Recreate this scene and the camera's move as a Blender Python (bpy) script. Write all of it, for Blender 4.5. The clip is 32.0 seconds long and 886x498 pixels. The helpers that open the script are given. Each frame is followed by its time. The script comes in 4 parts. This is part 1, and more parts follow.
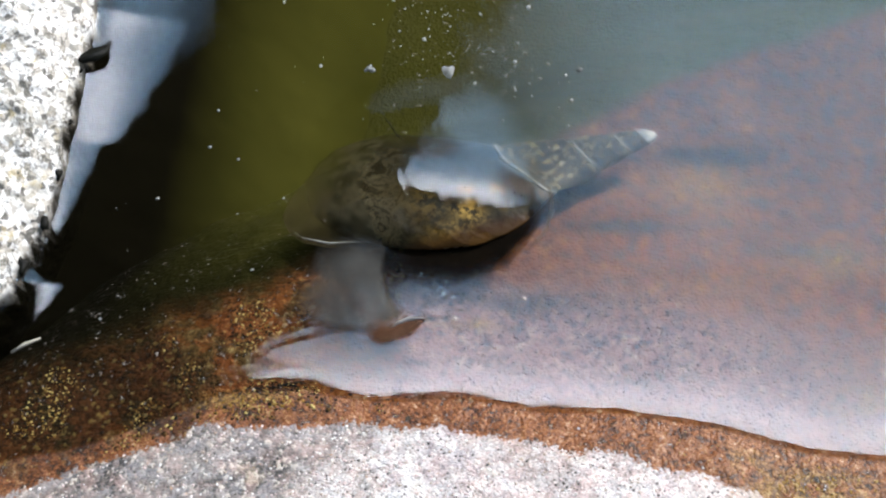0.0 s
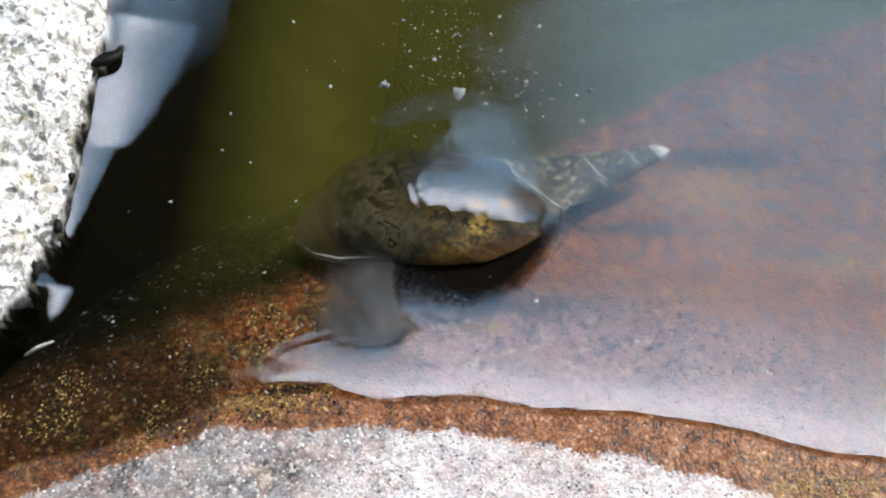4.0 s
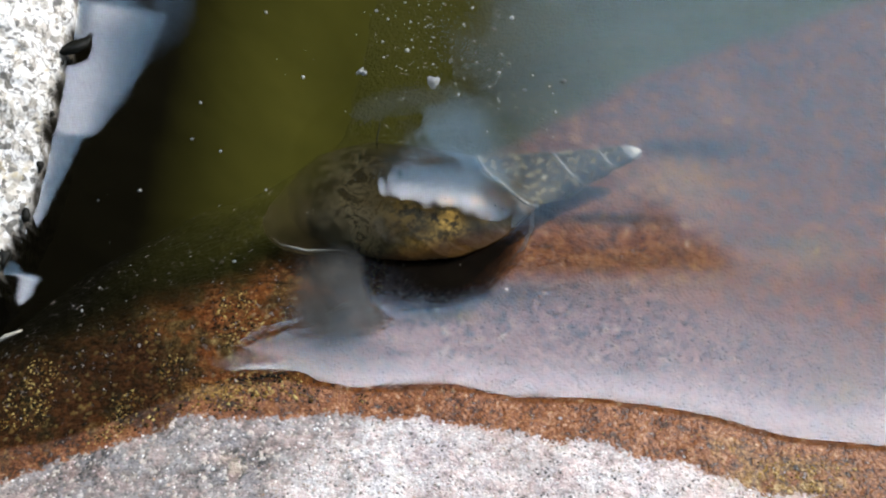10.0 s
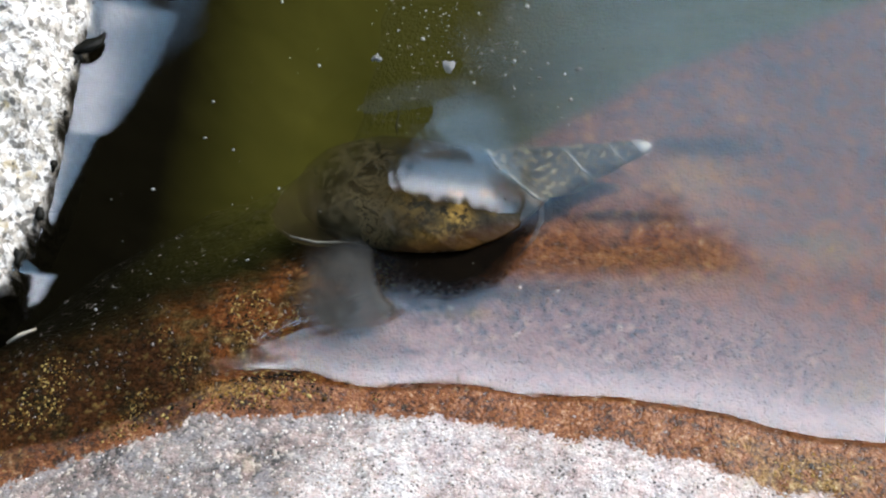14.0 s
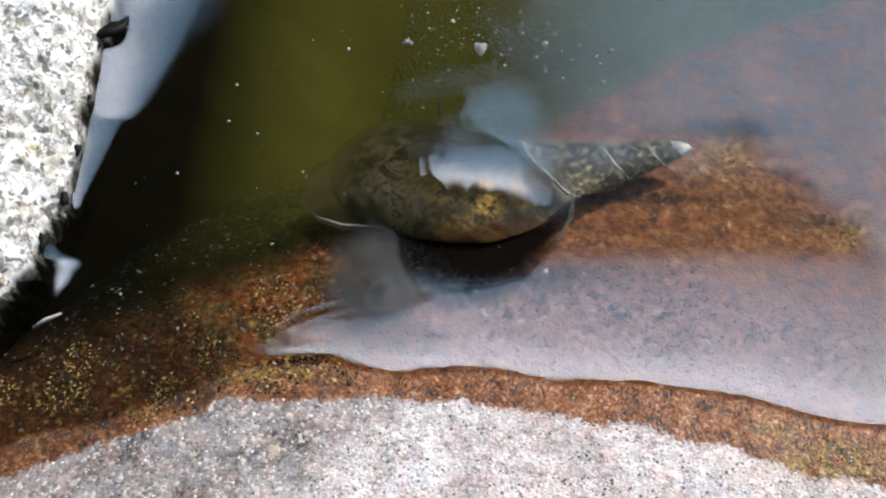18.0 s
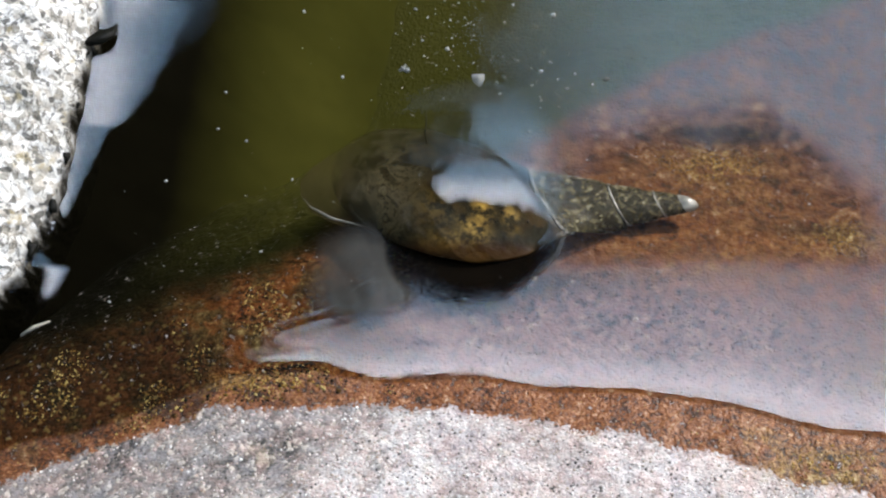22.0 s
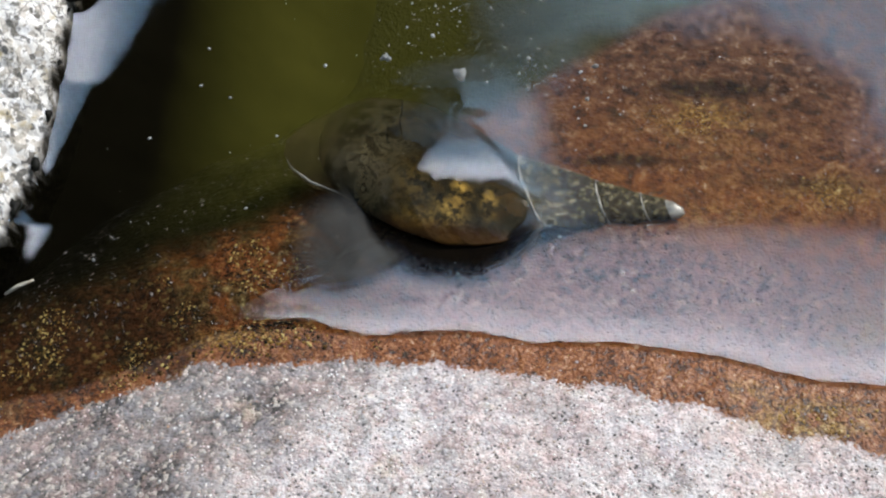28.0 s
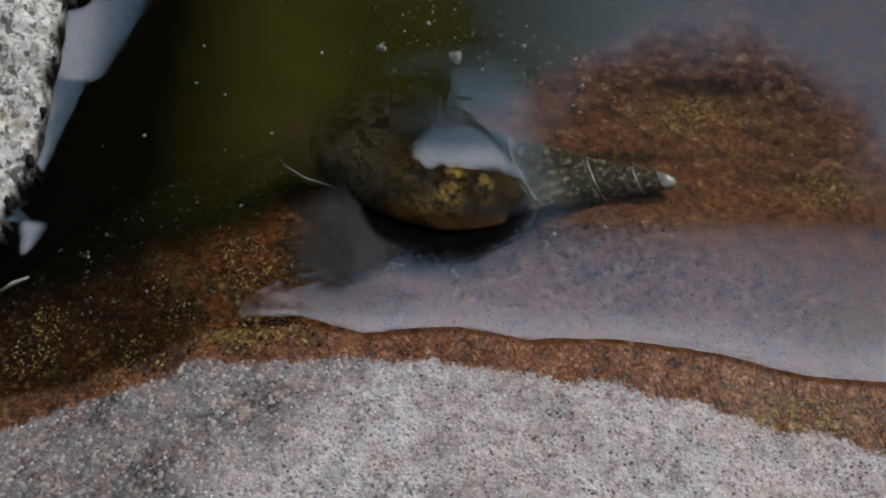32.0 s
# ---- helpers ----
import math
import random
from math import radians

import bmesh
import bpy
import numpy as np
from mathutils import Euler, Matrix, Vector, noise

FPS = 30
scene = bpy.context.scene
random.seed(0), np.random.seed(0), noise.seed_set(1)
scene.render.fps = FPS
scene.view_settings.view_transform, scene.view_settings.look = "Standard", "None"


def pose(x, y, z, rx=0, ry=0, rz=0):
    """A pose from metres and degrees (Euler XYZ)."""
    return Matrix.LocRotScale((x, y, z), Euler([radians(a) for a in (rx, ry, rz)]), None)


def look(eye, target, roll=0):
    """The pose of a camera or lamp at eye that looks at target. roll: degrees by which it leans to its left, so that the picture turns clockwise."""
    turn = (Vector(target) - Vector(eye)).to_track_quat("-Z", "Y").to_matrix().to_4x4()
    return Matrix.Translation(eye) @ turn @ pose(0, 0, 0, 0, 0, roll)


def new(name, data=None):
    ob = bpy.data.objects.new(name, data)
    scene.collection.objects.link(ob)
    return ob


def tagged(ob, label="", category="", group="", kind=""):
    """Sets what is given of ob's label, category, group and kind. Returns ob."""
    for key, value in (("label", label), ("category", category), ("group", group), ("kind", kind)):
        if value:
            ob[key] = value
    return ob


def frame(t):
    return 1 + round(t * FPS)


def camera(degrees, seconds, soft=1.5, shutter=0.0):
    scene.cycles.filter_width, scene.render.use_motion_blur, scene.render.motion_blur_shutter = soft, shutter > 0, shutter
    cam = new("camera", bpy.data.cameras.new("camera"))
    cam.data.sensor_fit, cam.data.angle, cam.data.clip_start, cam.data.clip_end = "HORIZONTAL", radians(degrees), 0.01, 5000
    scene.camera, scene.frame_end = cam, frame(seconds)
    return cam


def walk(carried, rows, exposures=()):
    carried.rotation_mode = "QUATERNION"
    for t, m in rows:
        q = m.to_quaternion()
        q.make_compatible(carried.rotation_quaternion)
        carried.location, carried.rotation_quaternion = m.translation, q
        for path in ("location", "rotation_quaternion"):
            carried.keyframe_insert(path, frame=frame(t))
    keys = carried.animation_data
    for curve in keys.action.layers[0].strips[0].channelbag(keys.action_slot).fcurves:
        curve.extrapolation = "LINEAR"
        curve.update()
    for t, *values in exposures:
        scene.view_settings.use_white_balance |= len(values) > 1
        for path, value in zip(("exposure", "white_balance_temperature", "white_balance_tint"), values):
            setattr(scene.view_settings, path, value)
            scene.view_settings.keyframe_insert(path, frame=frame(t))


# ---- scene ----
cam = camera(42, 32.0, soft=2.2)
walk(cam, [
    (0, look((-0.00032, -0.06527, 0.13572), (-0.00204, 0.00102, -0.00005), -1.33)),
    (0.5, look((-0.00028, -0.06531, 0.13572), (-0.00121, 0.00116, 0.00003), -0.72)),
    (1, look((-0.00028, -0.06534, 0.13571), (-0.00054, 0.00146, 0.00019), -0.16)),
    (1.5, look((-0.00033, -0.06538, 0.13569), (0.00009, 0.00138, 0.00015), 0.34)),
    (2, look((-0.00044, -0.06542, 0.13567), (-0.00073, 0.00143, 0.00017), -0.17)),
    (2.5, look((-0.00058, -0.06547, 0.13564), (-0.00148, 0.00120, 0.00005), -0.70)),
    (3, look((-0.00072, -0.06551, 0.13561), (-0.00186, 0.00138, 0.00014), -0.94)),
    (3.5, look((-0.00085, -0.06556, 0.13561), (-0.00371, 0.00135, 0.00017), -2.26)),
    (5.5, look((-0.00073, -0.06576, 0.13590), (-0.00204, 0.00112, 0.00042), -0.98)),
    (6, look((-0.00065, -0.06579, 0.13587), (-0.00111, 0.00097, 0.00032), -0.32)),
    (6.5, look((-0.00058, -0.06581, 0.13581), (-0.00051, 0.00071, 0.00015), 0.07)),
    (7, look((-0.00051, -0.06585, 0.13576), (-0.00057, 0.00053, 0.00003), -0.05)),
    (7.5, look((-0.00043, -0.06590, 0.13572), (-0.00174, 0.00030, -0.00009), -1.08)),
    (8, look((-0.00033, -0.06597, 0.13571), (-0.00128, 0.00041, -0.00002), -0.75)),
    (8.5, look((-0.00024, -0.06606, 0.13572), (-0.00039, 0.00019, -0.00008), -0.12)),
    (9, look((-0.00018, -0.06615, 0.13573), (-0.00001, 0.00003, -0.00009), 0.14)),
    (9.5, look((-0.00016, -0.06624, 0.13574), (0.00063, -0.00014, -0.00013), 0.58)),
    (10, look((-0.00021, -0.06632, 0.13573), (0.00029, -0.00020, -0.00013), 0.30)),
    (10.5, look((-0.00029, -0.06639, 0.13571), (-0.00043, -0.00015, -0.00010), -0.21)),
    (11, look((-0.00039, -0.06644, 0.13568), (-0.00145, -0.00007, -0.00005), -0.95)),
    (11.5, look((-0.00047, -0.06650, 0.13565), (-0.00111, -0.00019, -0.00012), -0.63)),
    (12, look((-0.00053, -0.06654, 0.13561), (-0.00102, -0.00025, -0.00016), -0.54)),
    (12.5, look((-0.00056, -0.06658, 0.13557), (-0.00108, -0.00045, -0.00029), -0.59)),
    (13, look((-0.00058, -0.06659, 0.13551), (-0.00101, -0.00036, -0.00030), -0.47)),
    (13.5, look((-0.00060, -0.06659, 0.13544), (-0.00080, -0.00075, -0.00056), -0.31)),
    (14, look((-0.00063, -0.06658, 0.13535), (-0.00144, -0.00030, -0.00043), -0.80)),
    (14.5, look((-0.00067, -0.06655, 0.13525), (-0.00248, -0.00059, -0.00067), -1.62)),
    (16.5, look((-0.00063, -0.06633, 0.13456), (-0.00192, -0.00096, -0.00165), -1.33)),
    (17, look((-0.00061, -0.06625, 0.13445), (-0.00202, -0.00135, -0.00199), -1.53)),
    (17.5, look((-0.00059, -0.06618, 0.13436), (-0.00322, -0.00150, -0.00216), -2.48)),
    (18, look((-0.00056, -0.06613, 0.13427), (-0.00475, -0.00178, -0.00237), -3.71)),
    (18.5, look((-0.00051, -0.06611, 0.13421), (-0.00431, -0.00223, -0.00266), -3.49)),
    (19, look((-0.00045, -0.06609, 0.13419), (-0.00334, -0.00240, -0.00280), -2.75)),
    (19.5, look((-0.00039, -0.06608, 0.13419), (-0.00263, -0.00170, -0.00248), -2.18)),
    (20, look((-0.00037, -0.06606, 0.13423), (-0.00324, -0.00115, -0.00218), -2.75)),
    (20.5, look((-0.00038, -0.06605, 0.13428), (-0.00359, -0.00115, -0.00213), -2.98)),
    (21, look((-0.00040, -0.06606, 0.13434), (-0.00393, -0.00106, -0.00201), -3.14)),
    (21.5, look((-0.00039, -0.06609, 0.13439), (-0.00360, -0.00093, -0.00190), -2.91)),
    (22, look((-0.00035, -0.06614, 0.13442), (-0.00331, -0.00094, -0.00185), -2.73)),
    (22.5, look((-0.00028, -0.06622, 0.13442), (-0.00220, -0.00083, -0.00178), -1.91)),
    (23, look((-0.00022, -0.06631, 0.13437), (-0.00180, -0.00121, -0.00197), -1.67)),
    (23.5, look((-0.00018, -0.06639, 0.13430), (-0.00283, -0.00201, -0.00237), -2.57)),
    (24, look((-0.00016, -0.06648, 0.13420), (-0.00311, -0.00310, -0.00293), -2.89)),
    (24.5, look((-0.00012, -0.06658, 0.13408), (-0.00290, -0.00377, -0.00331), -2.74)),
    (26.5, look((0.00040, -0.06706, 0.13331), (-0.00149, -0.00429, -0.00412), -2.20)),
    (27, look((0.00049, -0.06710, 0.13320), (-0.00194, -0.00486, -0.00446), -2.71)),
    (27.5, look((0.00058, -0.06715, 0.13314), (-0.00187, -0.00561, -0.00484), -2.81)),
    (28, look((0.00066, -0.06720, 0.13311), (-0.00159, -0.00589, -0.00497), -2.69)),
    (28.5, look((0.00075, -0.06726, 0.13311), (-0.00140, -0.00597, -0.00497), -2.58)),
    (29, look((0.00083, -0.06732, 0.13314), (-0.00082, -0.00618, -0.00503), -2.19)),
    (29.5, look((0.00088, -0.06736, 0.13316), (-0.00013, -0.00600, -0.00491), -1.65)),
    (30, look((0.00089, -0.06740, 0.13316), (-0.00052, -0.00614, -0.00495), -2.00)),
    (30.5, look((0.00086, -0.06742, 0.13314), (-0.00044, -0.00632, -0.00504), -1.97)),
    (31, look((0.00081, -0.06745, 0.13311), (-0.00149, -0.00643, -0.00510), -2.82)),
    (31.5, look((0.00076, -0.06747, 0.13308), (-0.00203, -0.00649, -0.00514), -3.25)),
    (32, look((0.00072, -0.06748, 0.13306), (-0.00095, -0.00626, -0.00507), -2.22)),
], [(t, e, 6420, 13) for t, e in ((0, 0.03), (6, -0.02), (9, -0.14), (16, -0.11), (24, -0.22), (28, -0.34), (29, -0.56), (30, -0.88), (31, -1.13), (32, -1.38))])

# ---------------------------------------------------------------- light
SUN = Vector((1.15, 1.2, 1.0)).normalized()
world = bpy.data.worlds.new("sky")
scene.world = world
world.use_nodes = True
wn, wl = world.node_tree.nodes, world.node_tree.links
sky = wn.new("ShaderNodeTexSky")
sky.sky_type = "NISHITA"
sky.sun_disc = False
sky.sun_elevation = math.asin(SUN.z)
sky.sun_rotation = math.atan2(SUN.x, SUN.y)
wn["Background"].inputs["Strength"].default_value = 0.1
wl.new(sky.outputs[0], wn["Background"].inputs["Color"])
sun = new("sun", bpy.data.lights.new("sun", "SUN"))
sun.data.energy, sun.data.angle, sun.data.color = 4.4, radians(0.6), (1.0, 0.94, 0.86)
sun.matrix_world = look(SUN * 3, (0, 0, 0))


# ---------------------------------------------------------------- materials
class Mat:
    """A small builder of node materials."""

    def __init__(self, name, rough=0.6, spec=0.5, colour=(0.5, 0.5, 0.5)):
        self.m = bpy.data.materials.new(name)
        self.m.use_nodes = True
        self.n, self.l = self.m.node_tree.nodes, self.m.node_tree.links
        self.b = self.n["Principled BSDF"]
        self.out = self.n["Material Output"]
        self.b.inputs["Roughness"].default_value = rough
        self.b.inputs["Specular IOR Level"].default_value = spec
        self.b.inputs["Base Color"].default_value = (*colour, 1)
        self.co = self.n.new("ShaderNodeTexCoord").outputs["Object"]

    def add(self, kind, **values):
        node = self.n.new("ShaderNode" + kind)
        for key, v in values.items():
            if isinstance(v, bpy.types.NodeSocket):
                self.l.new(v, node.inputs[key.replace("_", " ")])
            else:
                node.inputs[key.replace("_", " ")].default_value = v
        return node

    def noise(self, scale, detail=4.0, rough=0.55, co=None):
        return self.add("TexNoise", Vector=co or self.co, Scale=scale, Detail=detail, Roughness=rough).outputs["Fac"]

    def cells(self, scale, co=None, rnd=1.0):
        """A random grey a cell, and the distance from its centre."""
        v = self.add("TexVoronoi", Vector=co or self.co, Scale=scale, Randomness=rnd)
        s = self.n.new("ShaderNodeSeparateColor")
        self.l.new(v.outputs["Color"], s.inputs[0])
        return s.outputs[0], v.outputs["Distance"], s.outputs[1]

    def warp(self, scale, amount):
        t = self.add("TexNoise", Vector=self.co, Scale=scale, Detail=2.0)
        v = self.n.new("ShaderNodeVectorMath")
        v.operation = "MULTIPLY_ADD"
        self.l.new(t.outputs["Color"], v.inputs[0])
        v.inputs[1].default_value = (amount,) * 3
        self.l.new(self.co, v.inputs[2])
        return v.outputs[0]

    def ramp(self, fac, stops, constant=False):
        r = self.n.new("ShaderNodeValToRGB")
        e = r.color_ramp.elements
        while len(e) < len(stops):
            e.new(0.5)
        for el, (p, c) in zip(e, stops):
            el.position = p
            el.color = (*c, 1) if isinstance(c, tuple) else (c, c, c, 1)
        r.color_ramp.interpolation = "CONSTANT" if constant else "LINEAR"
        self.l.new(fac, r.inputs[0])
        return r.outputs[0]

    def mix(self, fac, a, b, mode="MIX"):
        m = self.n.new("ShaderNodeMix")
        m.data_type, m.blend_type = "RGBA", mode
        for i, v in ((0, fac), (6, a), (7, b)):
            if isinstance(v, bpy.types.NodeSocket):
                self.l.new(v, m.inputs[i])
            else:
                m.inputs[i].default_value = (*v, 1) if isinstance(v, tuple) else v
        return m.outputs[2]

    def math(self, op, a, b=0.0, clamp=False):
        m = self.n.new("ShaderNodeMath")
        m.operation, m.use_clamp = op, clamp
        for i, v in ((0, a), (1, b)):
            if isinstance(v, bpy.types.NodeSocket):
                self.l.new(v, m.inputs[i])
            else:
                m.inputs[i].default_value = v
        return m.outputs[0]

    def attr(self, name):
        a = self.n.new("ShaderNodeAttribute")
        a.attribute_name = name
        return a.outputs["Fac"]

    def set(self, key, socket):
        self.l.new(socket, self.b.inputs[key])
        return self

    def bump(self, height, strength, distance):
        b = self.add("Bump", Height=height, Strength=strength, Distance=distance)
        self.l.new(b.outputs[0], self.b.inputs["Normal"])
        return self


def shore_rock_material():
    m = Mat("shore_granite")
    co = m.warp(900, 0.0007)
    grain, dist, other = m.cells(2150, co)
    fine, _, _ = m.cells(3600, co)
    patch = m.noise(120, 4)
    broad = m.noise(38, 3)
    dry = m.ramp(grain, [(0.0, (0.13, 0.12, 0.11)), (0.12, (0.38, 0.33, 0.28)), (0.26, (0.56, 0.45, 0.40)),
                         (0.50, (0.68, 0.56, 0.52)), (0.74, (0.80, 0.72, 0.67)), (0.90, (0.90, 0.87, 0.81))], True)
    blotch = m.noise(640, 5, 0.72, m.warp(600, 0.0012))
    dry = m.mix(m.ramp(blotch, [(0.50, 0.0), (0.58, 0.75)]), dry, (0.92, 0.88, 0.84))
    dry = m.mix(m.ramp(blotch, [(0.40, 0.6), (0.48, 0.0)]), dry, (0.33, 0.265, 0.255))
    dry = m.mix(m.ramp(broad, [(0.42, 0.0), (0.60, 0.5)]), dry, (0.66, 0.49, 0.44))
    dry = m.mix(m.ramp(m.noise(150, 4, 0.6, m.warp(80, 0.01)), [(0.50, 0.0), (0.64, 0.6)]), dry, (0.53, 0.47, 0.49))
    dry = m.mix(m.ramp(m.noise(260, 3), [(0.48, 0.0), (0.62, 0.65)]), dry, (0.90, 0.85, 0.80))
    dry = m.mix(m.math("MULTIPLY", m.attr("moss"), m.ramp(m.noise(300, 4), [(0.42, 0.0), (0.6, 0.75)]), True), dry, (0.74, 0.60, 0.34))
    dry = m.mix(m.ramp(patch, [(0.34, 0.5), (0.50, 0.0)]), dry, (0.24, 0.225, 0.19))
    dry = m.mix(m.math("MULTIPLY", m.attr("grey"), m.ramp(patch, [(0.36, 0.6), (0.56, 1.0)]), True), dry, m.ramp(other, [(0.0, (0.05, 0.047, 0.042)), (0.28, (0.14, 0.12, 0.105)), (0.60, (0.23, 0.185, 0.165)), (0.86, (0.52, 0.46, 0.38))], True))
    dry = m.mix(m.ramp(fine, [(0.90, 0.0), (0.92, 0.55)], True), dry, (0.16, 0.15, 0.13))
    dry = m.mix(m.ramp(m.noise(230, 4, 0.6), [(0.60, 0.0), (0.70, 0.4)]), dry, (0.62, 0.53, 0.36))
    dry = m.mix(m.ramp(m.noise(2300, 4, 0.75), [(0.38, 0.5), (0.45, 0.0)]), dry, (0.13, 0.115, 0.10))
    tint = m.noise(420, 4, 0.65, m.warp(200, 0.004))
    dry = m.mix(m.ramp(tint, [(0.52, 0.0), (0.62, 0.25)]), dry, (0.70, 0.46, 0.40))
    dry = m.mix(m.ramp(tint, [(0.38, 0.3), (0.48, 0.0)]), dry, (0.40, 0.39, 0.41))
    wet = m.ramp(grain, [(0.0, (0.020, 0.012, 0.009)), (0.06, (0.085, 0.030, 0.009)), (0.24, (0.145, 0.045, 0.009)),
                         (0.58, (0.195, 0.066, 0.014)), (0.86, (0.24, 0.098, 0.026)), (0.98, (0.38, 0.28, 0.16))], True)
    wet = m.mix(m.ramp(patch, [(0.36, 0.6), (0.50, 0.0)]), wet, (0.020, 0.013, 0.010))
    light = m.math("MULTIPLY", m.ramp(m.cells(1300, co)[0], [(0.93, 0.0), (0.95, 0.35)], True), m.ramp(m.noise(90, 3), [(0.4, 0.2), (0.6, 1.0)]))
    wet = m.mix(light, wet, (0.40, 0.24, 0.13))
    wet = m.mix(m.ramp(m.noise(75, 3), [(0.50, 0.0), (0.70, 0.25)]), wet, (0.17, 0.095, 0.062))
    grit = m.noise(1150, 5, 0.78, m.warp(700, 0.0012))
    shore = m.math("ADD", grit, m.ramp(m.noise(260, 4, 0.62), [(0.36, 0.0), (0.62, 0.085)]))
    wet = m.mix(m.ramp(m.attr("under"), [(0.0, 0.85), (1.0, 0.0)]), wet, m.ramp(shore, [(0.435, (0.012, 0.008, 0.006)), (0.48, (0.085, 0.030, 0.012)), (0.54, (0.20, 0.066, 0.019)), (0.61, (0.29, 0.105, 0.034)), (0.69, (0.46, 0.25, 0.13)), (0.77, (0.72, 0.58, 0.44))]))
    moss = m.math("MULTIPLY", m.attr("moss"), m.ramp(m.noise(420, 4), [(0.40, 0.0), (0.52, 1.0)]), True)
    algae = m.math("MULTIPLY", m.attr("algae"), m.ramp(patch, [(0.40, 0.0), (0.56, 1.0)]), True)
    wet = m.mix(algae, wet, m.ramp(grit, [(0.41, (0.012, 0.007, 0.005)), (0.47, (0.105, 0.034, 0.013)), (0.54, (0.185, 0.062, 0.021)), (0.60, (0.27, 0.105, 0.036)), (0.68, (0.44, 0.28, 0.10))]))
    olive = m.math("MULTIPLY", m.attr("algae"), m.ramp(m.noise(170, 5, 0.62, m.warp(120, 0.01)), [(0.50, 0.0), (0.60, 0.75)]))
    wet = m.mix(olive, wet, m.ramp(grit, [(0.38, (0.010, 0.010, 0.006)), (0.47, (0.045, 0.036, 0.015)), (0.56, (0.105, 0.080, 0.028)), (0.68, (0.30, 0.25, 0.11))]))
    blot = m.math("MULTIPLY", m.attr("right"), m.ramp(m.noise(330, 5, 0.66), [(0.50, 0.0), (0.60, 0.75)]))
    wet = m.mix(blot, wet, (0.030, 0.018, 0.014))
    band = m.math("MULTIPLY", m.attr("right"), m.ramp(m.noise(95, 4, 0.6, m.add("Mapping", Vector=m.co, Scale=(0.6, 1.5, 1.0)).outputs[0]), [(0.52, 0.0), (0.66, 0.4)]))
    wet = m.mix(band, wet, (0.030, 0.022, 0.020))
    pale = m.math("MULTIPLY", m.attr("right"), m.ramp(m.noise(640, 5, 0.65), [(0.54, 0.0), (0.64, 0.6)]))
    wet = m.mix(pale, wet, (0.36, 0.20, 0.12))
    mott = m.noise(820, 3, 0.6, m.warp(400, 0.002))
    wet = m.mix(m.math("MULTIPLY", m.attr("right"), m.ramp(mott, [(0.50, 0.0), (0.62, 0.5)])), wet, (0.024, 0.016, 0.013))
    wet = m.mix(m.math("MULTIPLY", m.attr("right"), m.ramp(mott, [(0.32, 0.4), (0.46, 0.0)])), wet, (0.38, 0.18, 0.08))
    murk = m.mix(m.attr("bed_dark"), m.mix(m.ramp(m.noise(45, 5), [(0.35, 0.0), (0.65, 1.0)]), (0.043, 0.041, 0.0077), (0.057, 0.054, 0.0098)), (0.0045, 0.004, 0.0022))
    ochre = m.math("MULTIPLY", m.attr("right"), m.ramp(m.noise(210, 5, 0.66, m.warp(100, 0.01)), [(0.46, 0.0), (0.60, 0.65)]))
    wet = m.mix(m.math("MULTIPLY", ochre, m.math("SUBTRACT", 1.0, m.attr("pink"))), wet, (0.30, 0.125, 0.022))
    wet = m.mix(m.math("MULTIPLY", m.attr("pink"), 0.82), wet, m.ramp(m.cells(2300, m.warp(1500, 0.0002))[0], [(0.0, (0.006, 0.006, 0.008)), (0.15, (0.16, 0.092, 0.080)), (0.30, (0.25, 0.136, 0.118)), (0.68, (0.305, 0.182, 0.160)), (0.90, (0.52, 0.40, 0.36))], True))
    coarse = m.noise(500, 6, 0.80, m.warp(500, 0.0015))
    wet = m.mix(m.math("MULTIPLY", m.math("MULTIPLY", m.attr("right"), 0.78), m.math("SUBTRACT", 1.0, m.attr("pink"))), wet, m.ramp(coarse, [(0.36, (0.012, 0.010, 0.006)), (0.43, (0.065, 0.026, 0.010)), (0.49, (0.19, 0.056, 0.012)), (0.55, (0.26, 0.090, 0.018)), (0.62, (0.34, 0.16, 0.036)), (0.70, (0.62, 0.46, 0.30))]))
    # film greys the rock away from shore, standing in for the water's absorption.
    wet = m.mix(m.math("MULTIPLY", m.attr("film"), 0.65), wet, m.ramp(coarse, [(0.38, (0.014, 0.012, 0.011)), (0.48, (0.058, 0.038, 0.029)), (0.56, (0.090, 0.056, 0.040)), (0.66, (0.34, 0.26, 0.20))]))
    wet = m.mix(moss, wet, m.ramp(grit, [(0.40, (0.016, 0.012, 0.006)), (0.48, (0.15, 0.072, 0.020)), (0.56, (0.31, 0.175, 0.046)), (0.68, (0.54, 0.43, 0.20))]))
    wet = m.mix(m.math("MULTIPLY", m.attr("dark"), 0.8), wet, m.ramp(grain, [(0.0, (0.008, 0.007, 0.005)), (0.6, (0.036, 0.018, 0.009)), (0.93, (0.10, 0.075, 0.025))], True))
    wet = m.mix(m.attr("murk"), wet, murk)
    edge = m.math("ADD", m.attr("wet"), m.math("ADD", m.math("MULTIPLY", m.math("SUBTRACT", grain, 0.5), 0.55), m.math("MULTIPLY", m.math("SUBTRACT", grit, 0.5), 2.2)))
    k = m.ramp(edge, [(0.42, 0.0), (0.58, 1.0)])
    m.set("Base Color", m.mix(k, dry, wet))
    m.set("Roughness", m.ramp(k, [(0.0, 0.62), (1.0, 0.46)]))
    m.set("Specular IOR Level", m.ramp(m.attr("under"), [(0.0, 0.30), (1.0, 0.02)]))
    h = m.math("ADD", m.math("MULTIPLY", grain, 0.5), m.math("SUBTRACT", m.noise(900, 3), m.math("MULTIPLY", dist, 0.4)))
    m.bump(h, 0.5, 0.0006)
    return m.m


